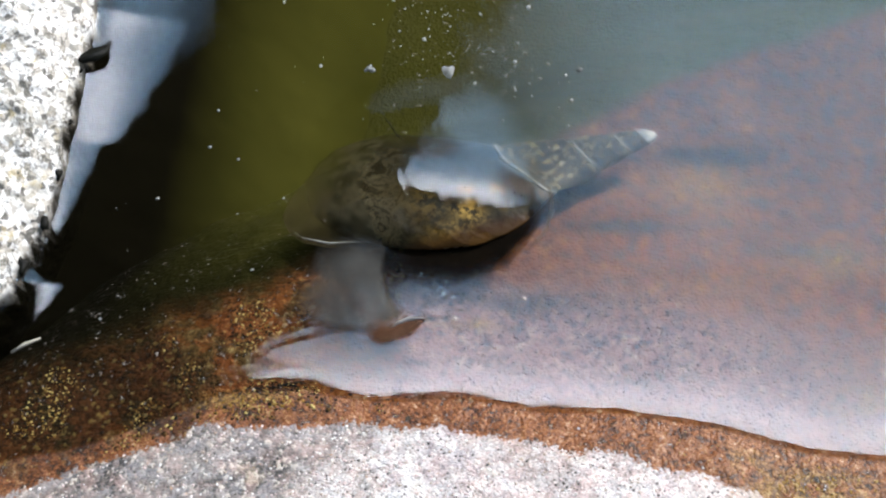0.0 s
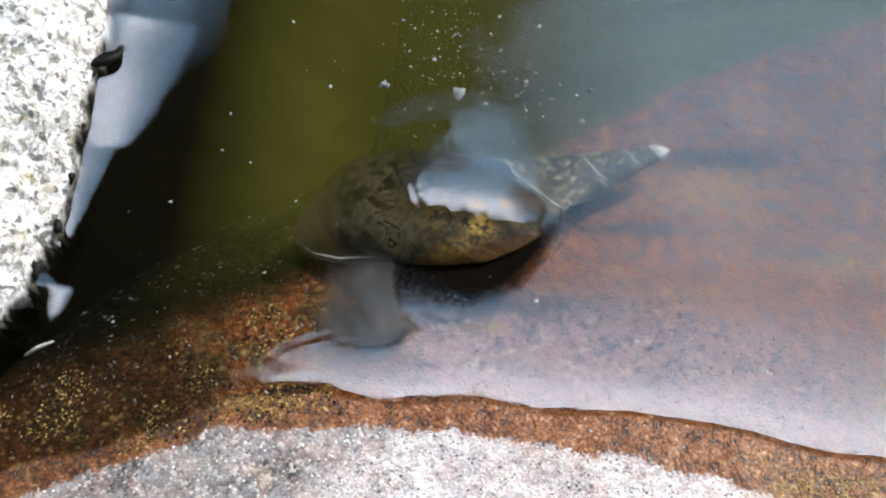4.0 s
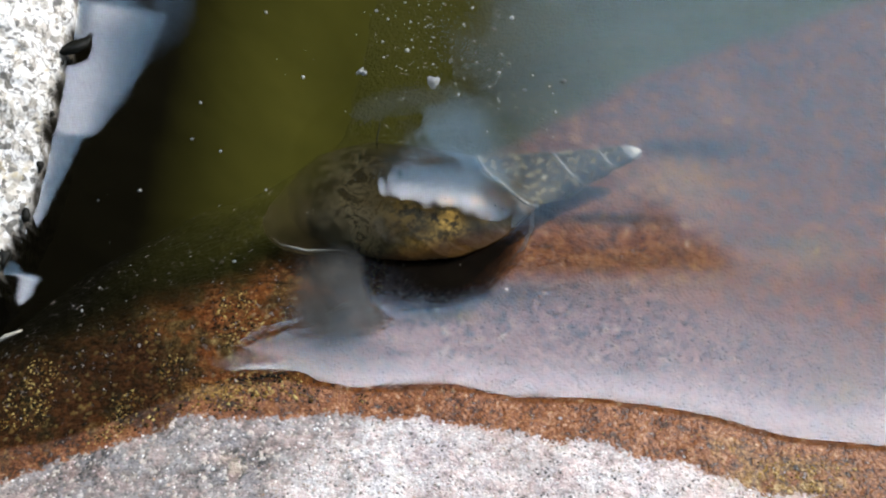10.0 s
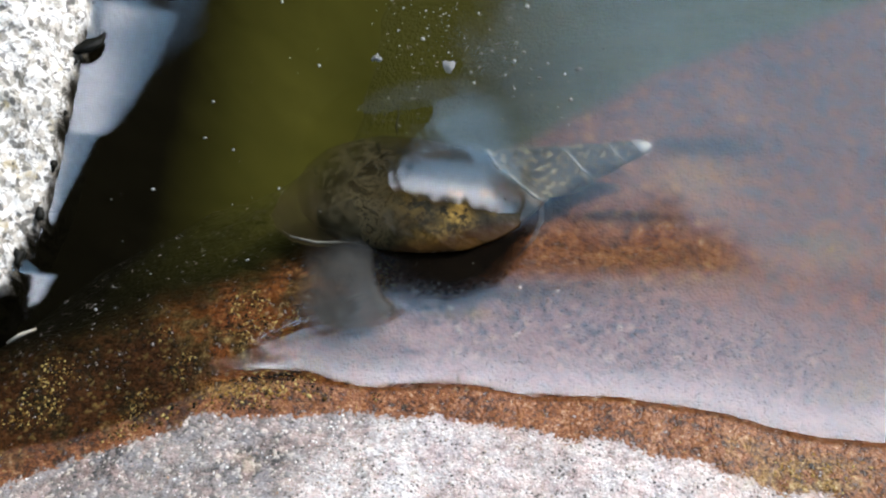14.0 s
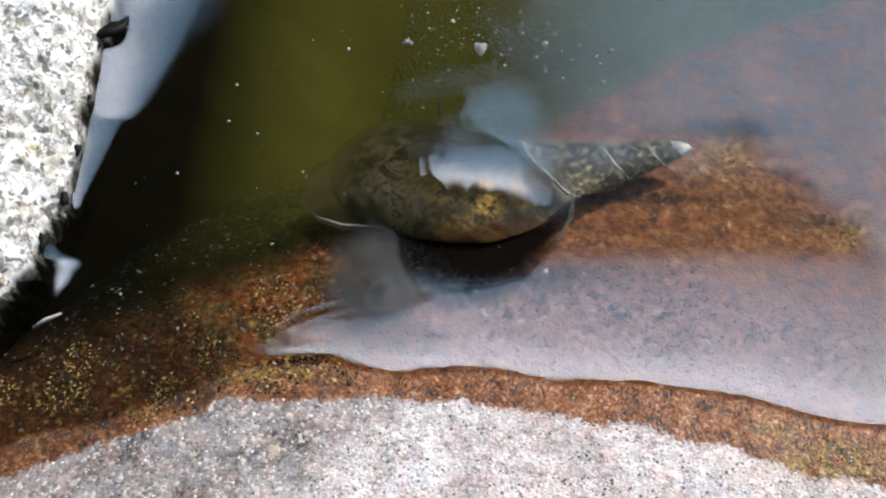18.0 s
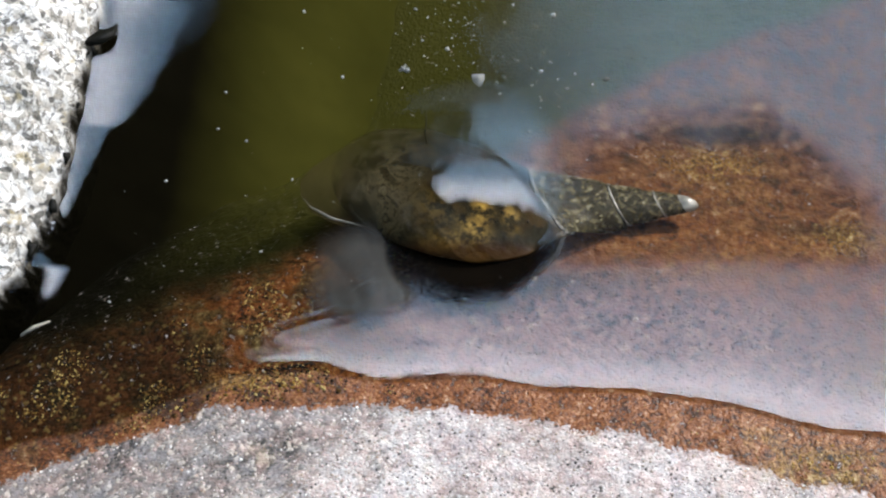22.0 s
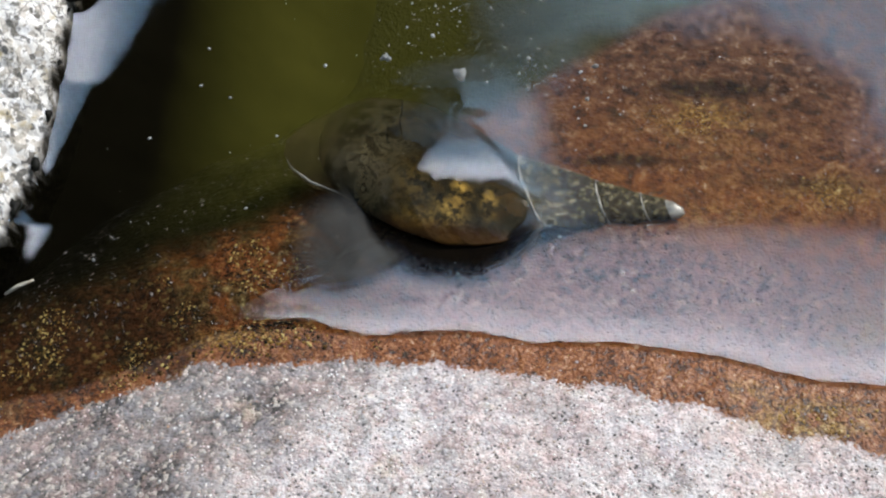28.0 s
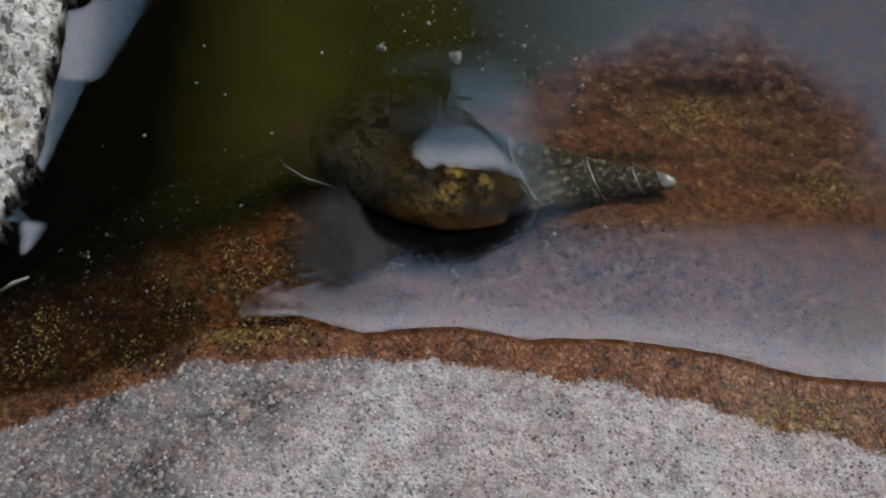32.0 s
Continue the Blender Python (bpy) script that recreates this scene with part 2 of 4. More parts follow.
def pale_rock_material():
    m = Mat("pale_granite", 0.55)
    co = m.warp(300, 0.002)
    grain, dist, other = m.cells(1150, co)
    fine, _, _ = m.cells(1700, co)
    broad = m.noise(70, 4)
    c = m.ramp(grain, [(0.0, (0.16, 0.15, 0.13)), (0.06, (0.40, 0.37, 0.31)), (0.18, (0.62, 0.57, 0.49)),
                       (0.36, (0.80, 0.77, 0.70)), (0.70, (0.88, 0.86, 0.81))], True)
    c = m.mix(m.ramp(broad, [(0.38, 0.6), (0.50, 0.0)]), c, (0.36, 0.33, 0.25))
    vein = m.ramp(m.noise(330, 5, 0.65, m.warp(160, 0.006)), [(0.445, 0.0), (0.48, 0.95), (0.505, 0.0)])
    c = m.mix(m.math("MULTIPLY", vein, m.ramp(m.noise(150, 3), [(0.34, 0.0), (0.48, 1.0)])), c, (0.08, 0.07, 0.05))
    c = m.mix(m.ramp(m.noise(420, 4), [(0.60, 0.0), (0.68, 0.7)]), c, (0.52, 0.42, 0.22))
    c = m.mix(m.ramp(fine, [(0.92, 0.0), (0.94, 0.8)], True), c, (0.09, 0.085, 0.07))
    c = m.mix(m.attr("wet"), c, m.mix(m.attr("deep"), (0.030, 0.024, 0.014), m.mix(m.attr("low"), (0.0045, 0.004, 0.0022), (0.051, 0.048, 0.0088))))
    m.set("Base Color", c)
    m.set("Specular IOR Level", m.ramp(m.attr("deep"), [(0.0, 0.5), (1.0, 0.01)]))
    h = m.math("ADD", m.math("MULTIPLY", grain, 0.6), m.noise(600, 4))
    m.bump(h, 0.7, 0.0009)
    return m.m


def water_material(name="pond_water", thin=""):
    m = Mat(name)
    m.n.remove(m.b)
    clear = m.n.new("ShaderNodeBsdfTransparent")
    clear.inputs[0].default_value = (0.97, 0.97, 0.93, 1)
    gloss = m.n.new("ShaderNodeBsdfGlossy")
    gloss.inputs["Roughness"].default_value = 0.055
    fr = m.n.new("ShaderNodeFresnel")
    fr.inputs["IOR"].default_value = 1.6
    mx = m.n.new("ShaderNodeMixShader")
    # thin names a weight on the mirror reflection, not a film thickness
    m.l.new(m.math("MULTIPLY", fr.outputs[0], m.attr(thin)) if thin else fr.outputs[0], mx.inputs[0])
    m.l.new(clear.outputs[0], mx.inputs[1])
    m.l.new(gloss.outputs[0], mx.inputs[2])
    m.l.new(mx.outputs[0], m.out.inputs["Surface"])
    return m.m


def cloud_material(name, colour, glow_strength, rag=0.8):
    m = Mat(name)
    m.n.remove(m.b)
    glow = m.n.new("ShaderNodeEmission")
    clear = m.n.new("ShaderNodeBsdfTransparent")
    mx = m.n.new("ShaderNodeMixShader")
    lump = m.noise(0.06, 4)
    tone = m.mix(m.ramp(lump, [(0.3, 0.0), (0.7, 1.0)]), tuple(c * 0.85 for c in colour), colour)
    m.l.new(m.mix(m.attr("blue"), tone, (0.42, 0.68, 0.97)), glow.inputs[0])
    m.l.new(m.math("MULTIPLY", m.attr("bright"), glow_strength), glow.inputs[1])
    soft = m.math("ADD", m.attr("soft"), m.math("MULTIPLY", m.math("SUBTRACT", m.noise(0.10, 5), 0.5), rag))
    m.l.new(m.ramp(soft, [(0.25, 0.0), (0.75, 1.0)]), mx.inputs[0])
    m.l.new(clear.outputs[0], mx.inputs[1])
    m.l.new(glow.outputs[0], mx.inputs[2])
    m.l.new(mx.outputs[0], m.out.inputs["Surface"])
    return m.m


def plain(name, colour, rough=0.5, vary=0.4, scale=400, spec=0.5):
    m = Mat(name, rough, spec)
    dark = tuple(c * (1 - vary) for c in colour)
    m.set("Base Color", m.mix(m.ramp(m.noise(scale, 5), [(0.35, 0.0), (0.65, 1.0)]), dark, colour))
    m.bump(m.noise(scale * 2, 3), 0.25, 0.2 / scale)
    return m.m


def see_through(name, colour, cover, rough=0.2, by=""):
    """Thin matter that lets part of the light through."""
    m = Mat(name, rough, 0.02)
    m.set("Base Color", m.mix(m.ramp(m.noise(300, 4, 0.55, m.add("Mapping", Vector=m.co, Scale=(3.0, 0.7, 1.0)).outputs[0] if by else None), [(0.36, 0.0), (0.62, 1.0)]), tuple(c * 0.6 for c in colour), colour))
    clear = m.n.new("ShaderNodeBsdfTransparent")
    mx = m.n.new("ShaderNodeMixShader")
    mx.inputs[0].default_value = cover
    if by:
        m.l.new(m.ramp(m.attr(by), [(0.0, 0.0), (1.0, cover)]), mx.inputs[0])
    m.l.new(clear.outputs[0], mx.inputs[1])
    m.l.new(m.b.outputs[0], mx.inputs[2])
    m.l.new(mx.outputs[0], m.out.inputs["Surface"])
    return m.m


def mud_material():
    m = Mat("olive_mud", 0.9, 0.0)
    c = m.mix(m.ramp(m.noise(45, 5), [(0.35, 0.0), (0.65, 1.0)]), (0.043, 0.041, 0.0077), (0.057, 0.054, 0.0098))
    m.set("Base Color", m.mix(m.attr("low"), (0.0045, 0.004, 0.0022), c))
    m.bump(m.noise(90, 3), 0.15, 0.004)
    return m.m


def shell_material():
    m = Mat("horn_shell", 0.3, 0.06)
    mott, d, _ = m.cells(240, m.warp(200, 0.006))
    big = m.noise(170, 4)
    c = m.ramp(big, [(0.40, (0.006, 0.005, 0.003)), (0.54, (0.016, 0.011, 0.004)), (0.70, (0.045, 0.026, 0.007))])
    c = m.mix(m.ramp(mott, [(0.70, 0.0), (0.95, 0.45)]), c, (0.11, 0.060, 0.014))
    c = m.mix(m.ramp(m.noise(260, 5, 0.7), [(0.50, 0.0), (0.60, 0.85)]), c, (0.006, 0.005, 0.003))
    c = m.mix(m.ramp(m.noise(700, 3), [(0.40, 0.0), (0.62, 0.6)]), c, (0.030, 0.026, 0.012))
    c = m.mix(m.math("MULTIPLY", m.attr("gold"), m.ramp(m.noise(800, 4), [(0.42, 0.05), (0.58, 1.0)]), True), c, (0.66, 0.41, 0.08))
    swirl = m.ramp(m.noise(420, 5, 0.65, m.warp(260, 0.009)), [(0.40, 0.0), (0.50, 1.0), (0.58, 0.0)])
    c = m.mix(m.math("MULTIPLY", m.attr("fore"), 0.8), c, m.mix(swirl, (0.024, 0.019, 0.009), (0.10, 0.083, 0.044)))
    # rust stands for sunlight glowing through the lower edge, put into the colour.
    c = m.mix(m.attr("rust"), c, (0.14, 0.055, 0.013))
    m.set("Base Color", c)
    m.bump(m.noise(500, 5), 0.35, 0.0006)
    clear = m.n.new("ShaderNodeBsdfTransparent")
    mx = m.n.new("ShaderNodeMixShader")
    m.l.new(m.attr("solid"), mx.inputs[0])
    m.l.new(clear.outputs[0], mx.inputs[1])
    m.l.new(m.b.outputs[0], mx.inputs[2])
    m.l.new(mx.outputs[0], m.out.inputs["Surface"])
    return m.m


def spire_material():
    m = Mat("worn_spire", 0.35, 0.08)
    c = m.ramp(m.noise(1150, 4, 0.7), [(0.38, (0.026, 0.021, 0.010)), (0.52, (0.070, 0.056, 0.024)), (0.60, (0.18, 0.155, 0.08)), (0.68, (0.44, 0.41, 0.31))])
    m.set("Base Color", c)
    m.bump(m.noise(700, 4), 0.4, 0.0006)
    clear = m.n.new("ShaderNodeBsdfTransparent")
    mx = m.n.new("ShaderNodeMixShader")
    mx.inputs[0].default_value = 0.8
    m.l.new(clear.outputs[0], mx.inputs[1])
    m.l.new(m.b.outputs[0], mx.inputs[2])
    m.l.new(mx.outputs[0], m.out.inputs["Surface"])
    return m.m


ROCK, PALE, WATER = shore_rock_material(), pale_rock_material(), water_material()
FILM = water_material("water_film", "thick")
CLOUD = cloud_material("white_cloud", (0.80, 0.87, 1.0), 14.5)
SKY_BLOCKER = cloud_material("dark_blocker", (0.75, 0.85, 1.0), 0.35, 2.1)
SHELL, SPIRE = shell_material(), spire_material()
LIP = see_through("shell_lip_horn", (0.075, 0.055, 0.024), 0.55, 0.25, "soft")
EDGE_HORN = plain("pale_horn", (0.26, 0.25, 0.20), 0.3, 0.7, 300)
FLESH_RIM = plain("pale_flesh", (0.34, 0.33, 0.31), 0.3, 0.4, 300)
UNDER_SHADE = see_through("shade_under_shell", (0.006, 0.004, 0.002), 0.97, 0.8, "soft")
TIP = plain("worn_tip", (0.42, 0.41, 0.36), 0.3, 0.75, 420)
SUTURE = plain("pale_suture", (0.42, 0.41, 0.36), 0.3, 0.97, 850)
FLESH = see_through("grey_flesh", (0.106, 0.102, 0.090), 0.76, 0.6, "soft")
SOLE = see_through("brown_sole", (0.12, 0.056, 0.028), 0.8, 0.5, "soft")
RIM = see_through("film_edge", (0.20, 0.20, 0.19), 0.22, 0.5)
MUD = mud_material()
LEAF = plain("dark_leaf", (0.028, 0.041, 0.012), 0.6, 0.4, 60)
BARK = plain("bark", (0.10, 0.08, 0.06), 0.9, 0.4, 30)
DARK = plain("wet_dark_moss", (0.010, 0.010, 0.007), 0.5, 0.4, 800, 0.1)
PALEBIT = see_through("pale_flake", (0.50, 0.51, 0.49), 0.6)
DUST = plain("pale_dust", (0.50, 0.51, 0.47), 0.4, 0.75, 350)
STRAW = plain("pale_straw", (0.50, 0.46, 0.36), 0.5)


# ---------------------------------------------------------------- building helpers
MM = 0.001
rng = np.random.default_rng(7)


def lattice(x, y, size, seed):
    """Smooth value noise from -1 to 1 over arrays of x and y, with waves of about size."""
    r = np.random.default_rng(seed).uniform(-1, 1, (257, 257))
    u, v = x / size + 64.37, y / size + 64.71
    i, j = np.floor(u).astype(int) % 256, np.floor(v).astype(int) % 256
    a, b = u - np.floor(u), v - np.floor(v)
    a, b = a * a * (3 - 2 * a), b * b * (3 - 2 * b)
    return (r[i, j] * (1 - a) + r[i + 1, j] * a) * (1 - b) + (r[i, j + 1] * (1 - a) + r[i + 1, j + 1] * a) * b


def fbm(x, y, size, seed, octaves=4):
    return sum(lattice(x, y, size / 2 ** k, seed + k) / 2 ** k for k in range(octaves))


def sheet(name, xs, ys, height, material, attributes=(), parent=None):
    """A grid mesh over xs and ys (mm) with z = height(x, y) in mm."""
    X, Y = np.meshgrid(xs, ys)
    Z = height(X, Y)
    ny, nx = X.shape
    k = np.arange(ny * nx).reshape(ny, nx)
    faces = np.stack([k[:-1, :-1], k[:-1, 1:], k[1:, 1:], k[1:, :-1]], -1).reshape(-1, 4)
    me = bpy.data.meshes.new(name)
    me.vertices.add(ny * nx)
    me.vertices.foreach_set("co", (np.stack([X, Y, Z], -1) * MM).astype(np.float32).ravel())
    me.loops.add(faces.size)
    me.loops.foreach_set("vertex_index", faces.ravel().astype(np.int32))
    me.polygons.add(len(faces))
    me.polygons.foreach_set("loop_start", np.arange(0, faces.size, 4, dtype=np.int32))
    me.polygons.foreach_set("use_smooth", np.ones(len(faces), dtype=bool))
    me.update(calc_edges=True)
    me.validate()
    for key, fn in attributes:
        a = me.attributes.new(key, "FLOAT", "POINT")
        a.data.foreach_set("value", np.clip(fn(X, Y, Z), 0, 1).astype(np.float32).ravel())
    me.materials.append(material)
    ob = new(name, me)
    ob.parent = parent
    return ob


def part(name, bm, material, parent=None, label="", smooth=True):
    me = bpy.data.meshes.new(name)
    bmesh.ops.recalc_face_normals(bm, faces=bm.faces)
    for f in bm.faces:
        f.smooth = smooth
    bm.to_mesh(me)
    bm.free()
    me.materials.append(material)
    ob = new(name, me)
    ob.parent = parent
    return tagged(ob, label) if label else ob


def loft(rings, cap=True):
    """A bmesh skin over rings of points (mm), each with the same count."""
    bm = bmesh.new()
    vs = [[bm.verts.new(Vector(p) * MM) for p in ring] for ring in rings]
    n = len(vs[0])
    for a, b in zip(vs, vs[1:]):
        for i in range(n):
            bm.faces.new((a[i], a[(i + 1) % n], b[(i + 1) % n], b[i]))
    if cap:
        bm.faces.new(vs[0][::-1])
        bm.faces.new(vs[-1])
    return bm


def tube(points, radii, n=8):
    """A tube (mm) along points."""
    rings = []
    for i, (p, r) in enumerate(zip(points, radii)):
        d = (Vector(points[min(i + 1, len(points) - 1)]) - Vector(points[max(i - 1, 0)])).normalized()
        s = d.orthogonal().normalized()
        t = d.cross(s)
        rings.append([Vector(p) + r * (math.cos(a) * s + math.sin(a) * t) for a in (2 * math.pi * k / n for k in range(n))])
    return loft(rings)


def grain(bm, x, y, z, r, flat=0.5):
    """An uneven grain (mm) added to a bmesh."""
    k, stretch = len(bm.verts), random.uniform(0.6, 1.4)
    bmesh.ops.create_icosphere(bm, subdivisions=1, radius=r * MM)
    bm.verts.ensure_lookup_table()
    for v in bm.verts[k:]:
        v.co *= random.uniform(0.45, 1.35)
        v.co.x *= stretch
        v.co.z *= flat
        v.co += Vector((x, y, z)) * MM


# ---------------------------------------------------------------- plan (mm)
SHORE_X = (-140, -95, -70, -53.4, -41.5, -29.6, -20.3, -10.0, 1.1, 10.1, 20.5, 31.4, 42.1, 53.4, 75, 140)
SHORE_Y = (-60, -44, -34, -27.2, -24.4, -19.3, -18.0, -20.1, -19.5, -21.2, -21.5, -23.5, -26.5, -27.4, -31, -44)
DRY_X = (-140, -70, -52.7, -41.2, -29.9, -16.2, -1.7, 10.7, 24.8, 37.2, 55, 90, 140)
DRY_Y = (-64, -39, -31.5, -26.9, -23.3, -22.8, -23.8, -25.5, -28.7, -32.7, -37, -46, -60)
EDGE_X = (-140, -75, -55.4, -45.3, -35.0, -24.4, -16.5, -6.3, 10.6, 21.1, 33.6, 50.8, 75, 140)
EDGE_Y = (-40, -24, -14.2, -10, -6.2, -2.4, 1.0, 6.2, 21.5, 29.3, 36.5, 45, 56, 84)
BANK_Y = (-60, -40, -15, -6.4, -0.7, 5.9, 18.3, 28.6, 40.6, 60, 120)
BANK_X = (-84, -72, -61.8, -57.3, -55.6, -53.9, -52.5, -51.6, -50.8, -49.6, -46)


def smoothed(xs, ys, width):
    """A dense, rounded copy of a line through xs and ys."""
    u = np.arange(-140, 140.1, 0.5)
    v = np.interp(u, xs, ys)
    k = np.exp(-(np.arange(-24, 25) * 0.5 / width) ** 2)
    return u, np.convolve(np.pad(v, 24, mode="edge"), k / k.sum(), mode="valid")


EDGE = smoothed(EDGE_X, EDGE_Y, 4.0)
SHORE, BANK = smoothed(SHORE_X, SHORE_Y, 2.0), smoothed(BANK_Y, BANK_X, 2.5)


def shore_distance(x, y):
    return y - np.interp(x, *SHORE) - 0.30 * lattice(x, 0 * x, 6.5, 11) - 0.10 * lattice(x, 0 * x, 2.6, 12)


def rock_height(x, y):
    s = shore_distance(x, y)
    z = np.where(s > 0, -0.2 - 0.21 * s, -0.2 - 0.36 * s - 0.002 * s * s)
    over = np.maximum(y - np.interp(x, *EDGE) - 1.2 * lattice(x, y, 9, 13), -4) + 4
    z = z - 0.05 * over ** 1.75
    z = z + 0.45 * fbm(x, y, 14, 21, 3) * np.clip(np.abs(s) / 6, 0, 1) + 0.16 * fbm(x, y, 1.9, 31, 3) * np.clip(np.abs(s) / 3, 0.25, 1)
    z = -36.0 + 5.0 * np.log1p(np.exp(np.clip((z + 36.0) / 5.0, -40, 40)))
    return np.maximum(z - 0.03 * np.maximum(np.abs(x) - 95, 0) ** 1.6, -60)


def bank_distance(x, y):
    """Distance to the pale rock's edge, positive out over the water."""
    return x - np.interp(y, BANK_Y, BANK_X) - 0.3 * lattice(x, y, 5, 41) - 0.18 * lattice(x, y, 1.7, 42)


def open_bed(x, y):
    """1 on the olive bed, falling towards 0, nearly black, near the pale rock and at low y."""
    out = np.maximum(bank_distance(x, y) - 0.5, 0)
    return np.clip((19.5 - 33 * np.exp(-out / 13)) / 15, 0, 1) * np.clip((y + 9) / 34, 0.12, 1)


def spot(x, y, cx, cy, rx, ry):
    return np.exp(-((x - cx) / rx) ** 2 - ((y - cy) / ry) ** 2)


def lichen(x, y):
    """Greenish-grey growth on the dry granite, 0 to 1."""
    return np.clip(0.65 * spot(x, y, -25, -28, 13, 7) + 0.5 * spot(x, y, -28, -25, 8, 3.5) + 0.6 * spot(x, y, -44, -33, 12, 6) + 1.5 * spot(x, y, -48, -43, 22, 14) + 0.5 * spot(x, y, -14, -22.5, 5, 2) + 0.35 * fbm(x, y, 9, 95, 3), 0, 1)


# ---------------------------------------------------------------- the large structure
def pond_ground():
    far = np.array([400, 800, 1250, 1500, 1800, 2600, 5000, 12000, 40000, 200000, 900000, 2500000])
    xs = np.concatenate([-far[::-1], [-250, -170], np.arange(-120, 81, 1.0), [130, 220], far])
    ys = np.concatenate([-far[::-1], [-250, -150], np.arange(-80, 121, 1.0), [170, 250], far])

    def height(x, y):
        r = np.hypot(x, y)
        out = np.maximum(bank_distance(x, y) - 0.5, 0)
        near = -38 + 33 * np.exp(-out / 13) + 0.7 * fbm(x, y, 18, 15, 3) * np.clip(out / 10, 0, 1)
        return near + np.interp(r, (1250, 1500, 1800), (0, 60, 160))

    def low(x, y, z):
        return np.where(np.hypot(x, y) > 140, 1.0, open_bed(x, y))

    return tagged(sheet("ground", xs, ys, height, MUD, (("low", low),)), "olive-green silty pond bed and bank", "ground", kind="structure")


def shore_rock():
    xs = np.concatenate([[-260, -220, -180, -150, -130, -112, -100], np.arange(-92, 92.1, 0.36), [100, 112, 130, 150, 180, 220, 260]])
    ys = np.concatenate([[-290, -260, -230, -200, -170, -140, -110, -90, -76], np.arange(-64, 72, 0.36), [80, 95]])

    def wet(x, y, z):
        line = np.interp(x, DRY_X, DRY_Y)
        return 0.5 + (y - line + 0.7 * fbm(x, y, 5, 51, 4)) / 1.6

    def algae(x, y, z):
        return np.clip((-8 - x + 6 * lattice(x, y, 11, 52)) / 14, 0, 1) * np.clip((y - np.interp(x, DRY_X, DRY_Y)) / 3, 0, 1)

    def moss(x, y, z):
        return (spot(x, y, 51, 2.4, 5, 2.6) + 0.8 * spot(x, y, 34.5, 15.5, 6, 3.5) + 1.3 * spot(x, y, 41.5, -31.2, 6.5, 2.4) + 0.55 * spot(x, y, 34, -27.3, 3, 1.6) + 0.7 * spot(x, y, 50, -20, 4, 4) + 1.1 * spot(x, y, 1.5, -8.6, 4.2, 0.8)
                + 1.0 * spot(x, y, -27, -19.6, 6.5, 1.2) + 0.35 * spot(x, y, 34, -2, 16, 3) + 0.15 * spot(x, y, 36, 9, 14, 8)) * 1.2

    # Olive fade past the rock's edge, painted for the murky deep water.
    def murk(x, y, z):
        k = np.clip((y - np.interp(x, *EDGE) + np.interp(x, (-45, -27, -12, 0, 12), (8.0, 7.5, 5.0, 2.5, 2.5)) + np.interp(x, (-10, 12), (2.5, 1.0)) * fbm(x, y, 12, 53, 3)) / np.interp(x, (-10, 12), (13, 4.5)), 0, 1)
        return k * k * (3 - 2 * k)

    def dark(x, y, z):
        # Spot at (9, -5) paints the snail's shade into the rock's colour.
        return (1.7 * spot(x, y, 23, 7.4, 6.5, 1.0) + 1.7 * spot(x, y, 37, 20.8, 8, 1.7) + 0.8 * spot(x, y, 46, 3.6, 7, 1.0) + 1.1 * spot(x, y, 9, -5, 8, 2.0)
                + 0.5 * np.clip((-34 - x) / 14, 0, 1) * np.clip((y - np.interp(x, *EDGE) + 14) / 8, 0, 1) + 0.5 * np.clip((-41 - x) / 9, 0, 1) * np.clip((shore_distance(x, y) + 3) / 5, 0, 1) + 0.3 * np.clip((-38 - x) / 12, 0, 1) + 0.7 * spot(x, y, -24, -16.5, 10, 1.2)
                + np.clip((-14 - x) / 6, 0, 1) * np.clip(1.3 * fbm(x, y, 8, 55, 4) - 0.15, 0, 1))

    ob = sheet("shore_rock", xs, ys, rock_height, ROCK, (("wet", wet), ("algae", algae), ("moss", moss), ("murk", murk), ("dark", dark), ("pink", lambda x, y, z: np.clip(shore_distance(x, y) / 2, 0, 1) * np.clip((x + 14) / 8, 0, 1) * np.clip((21 + 3 * lattice(x, y, 12, 94) - shore_distance(x, y)) / 13 + 0.3, 0.12, 1)), ("right", lambda x, y, z: np.clip((x + 8) / 10, 0, 1) * np.clip(shore_distance(x, y) / 1.5, 0, 1)), ("bed_dark", lambda x, y, z: 1 - open_bed(x, y)), ("film", lambda x, y, z: (shore_distance(x, y) - 14) / 36), ("grey", lambda x, y, z: lichen(x, y)), ("under", lambda x, y, z: (shore_distance(x, y) + 0.2) / 0.4)))
    return tagged(ob, "pink granite shore rock, dry above, rust-brown and wet below", "rock")


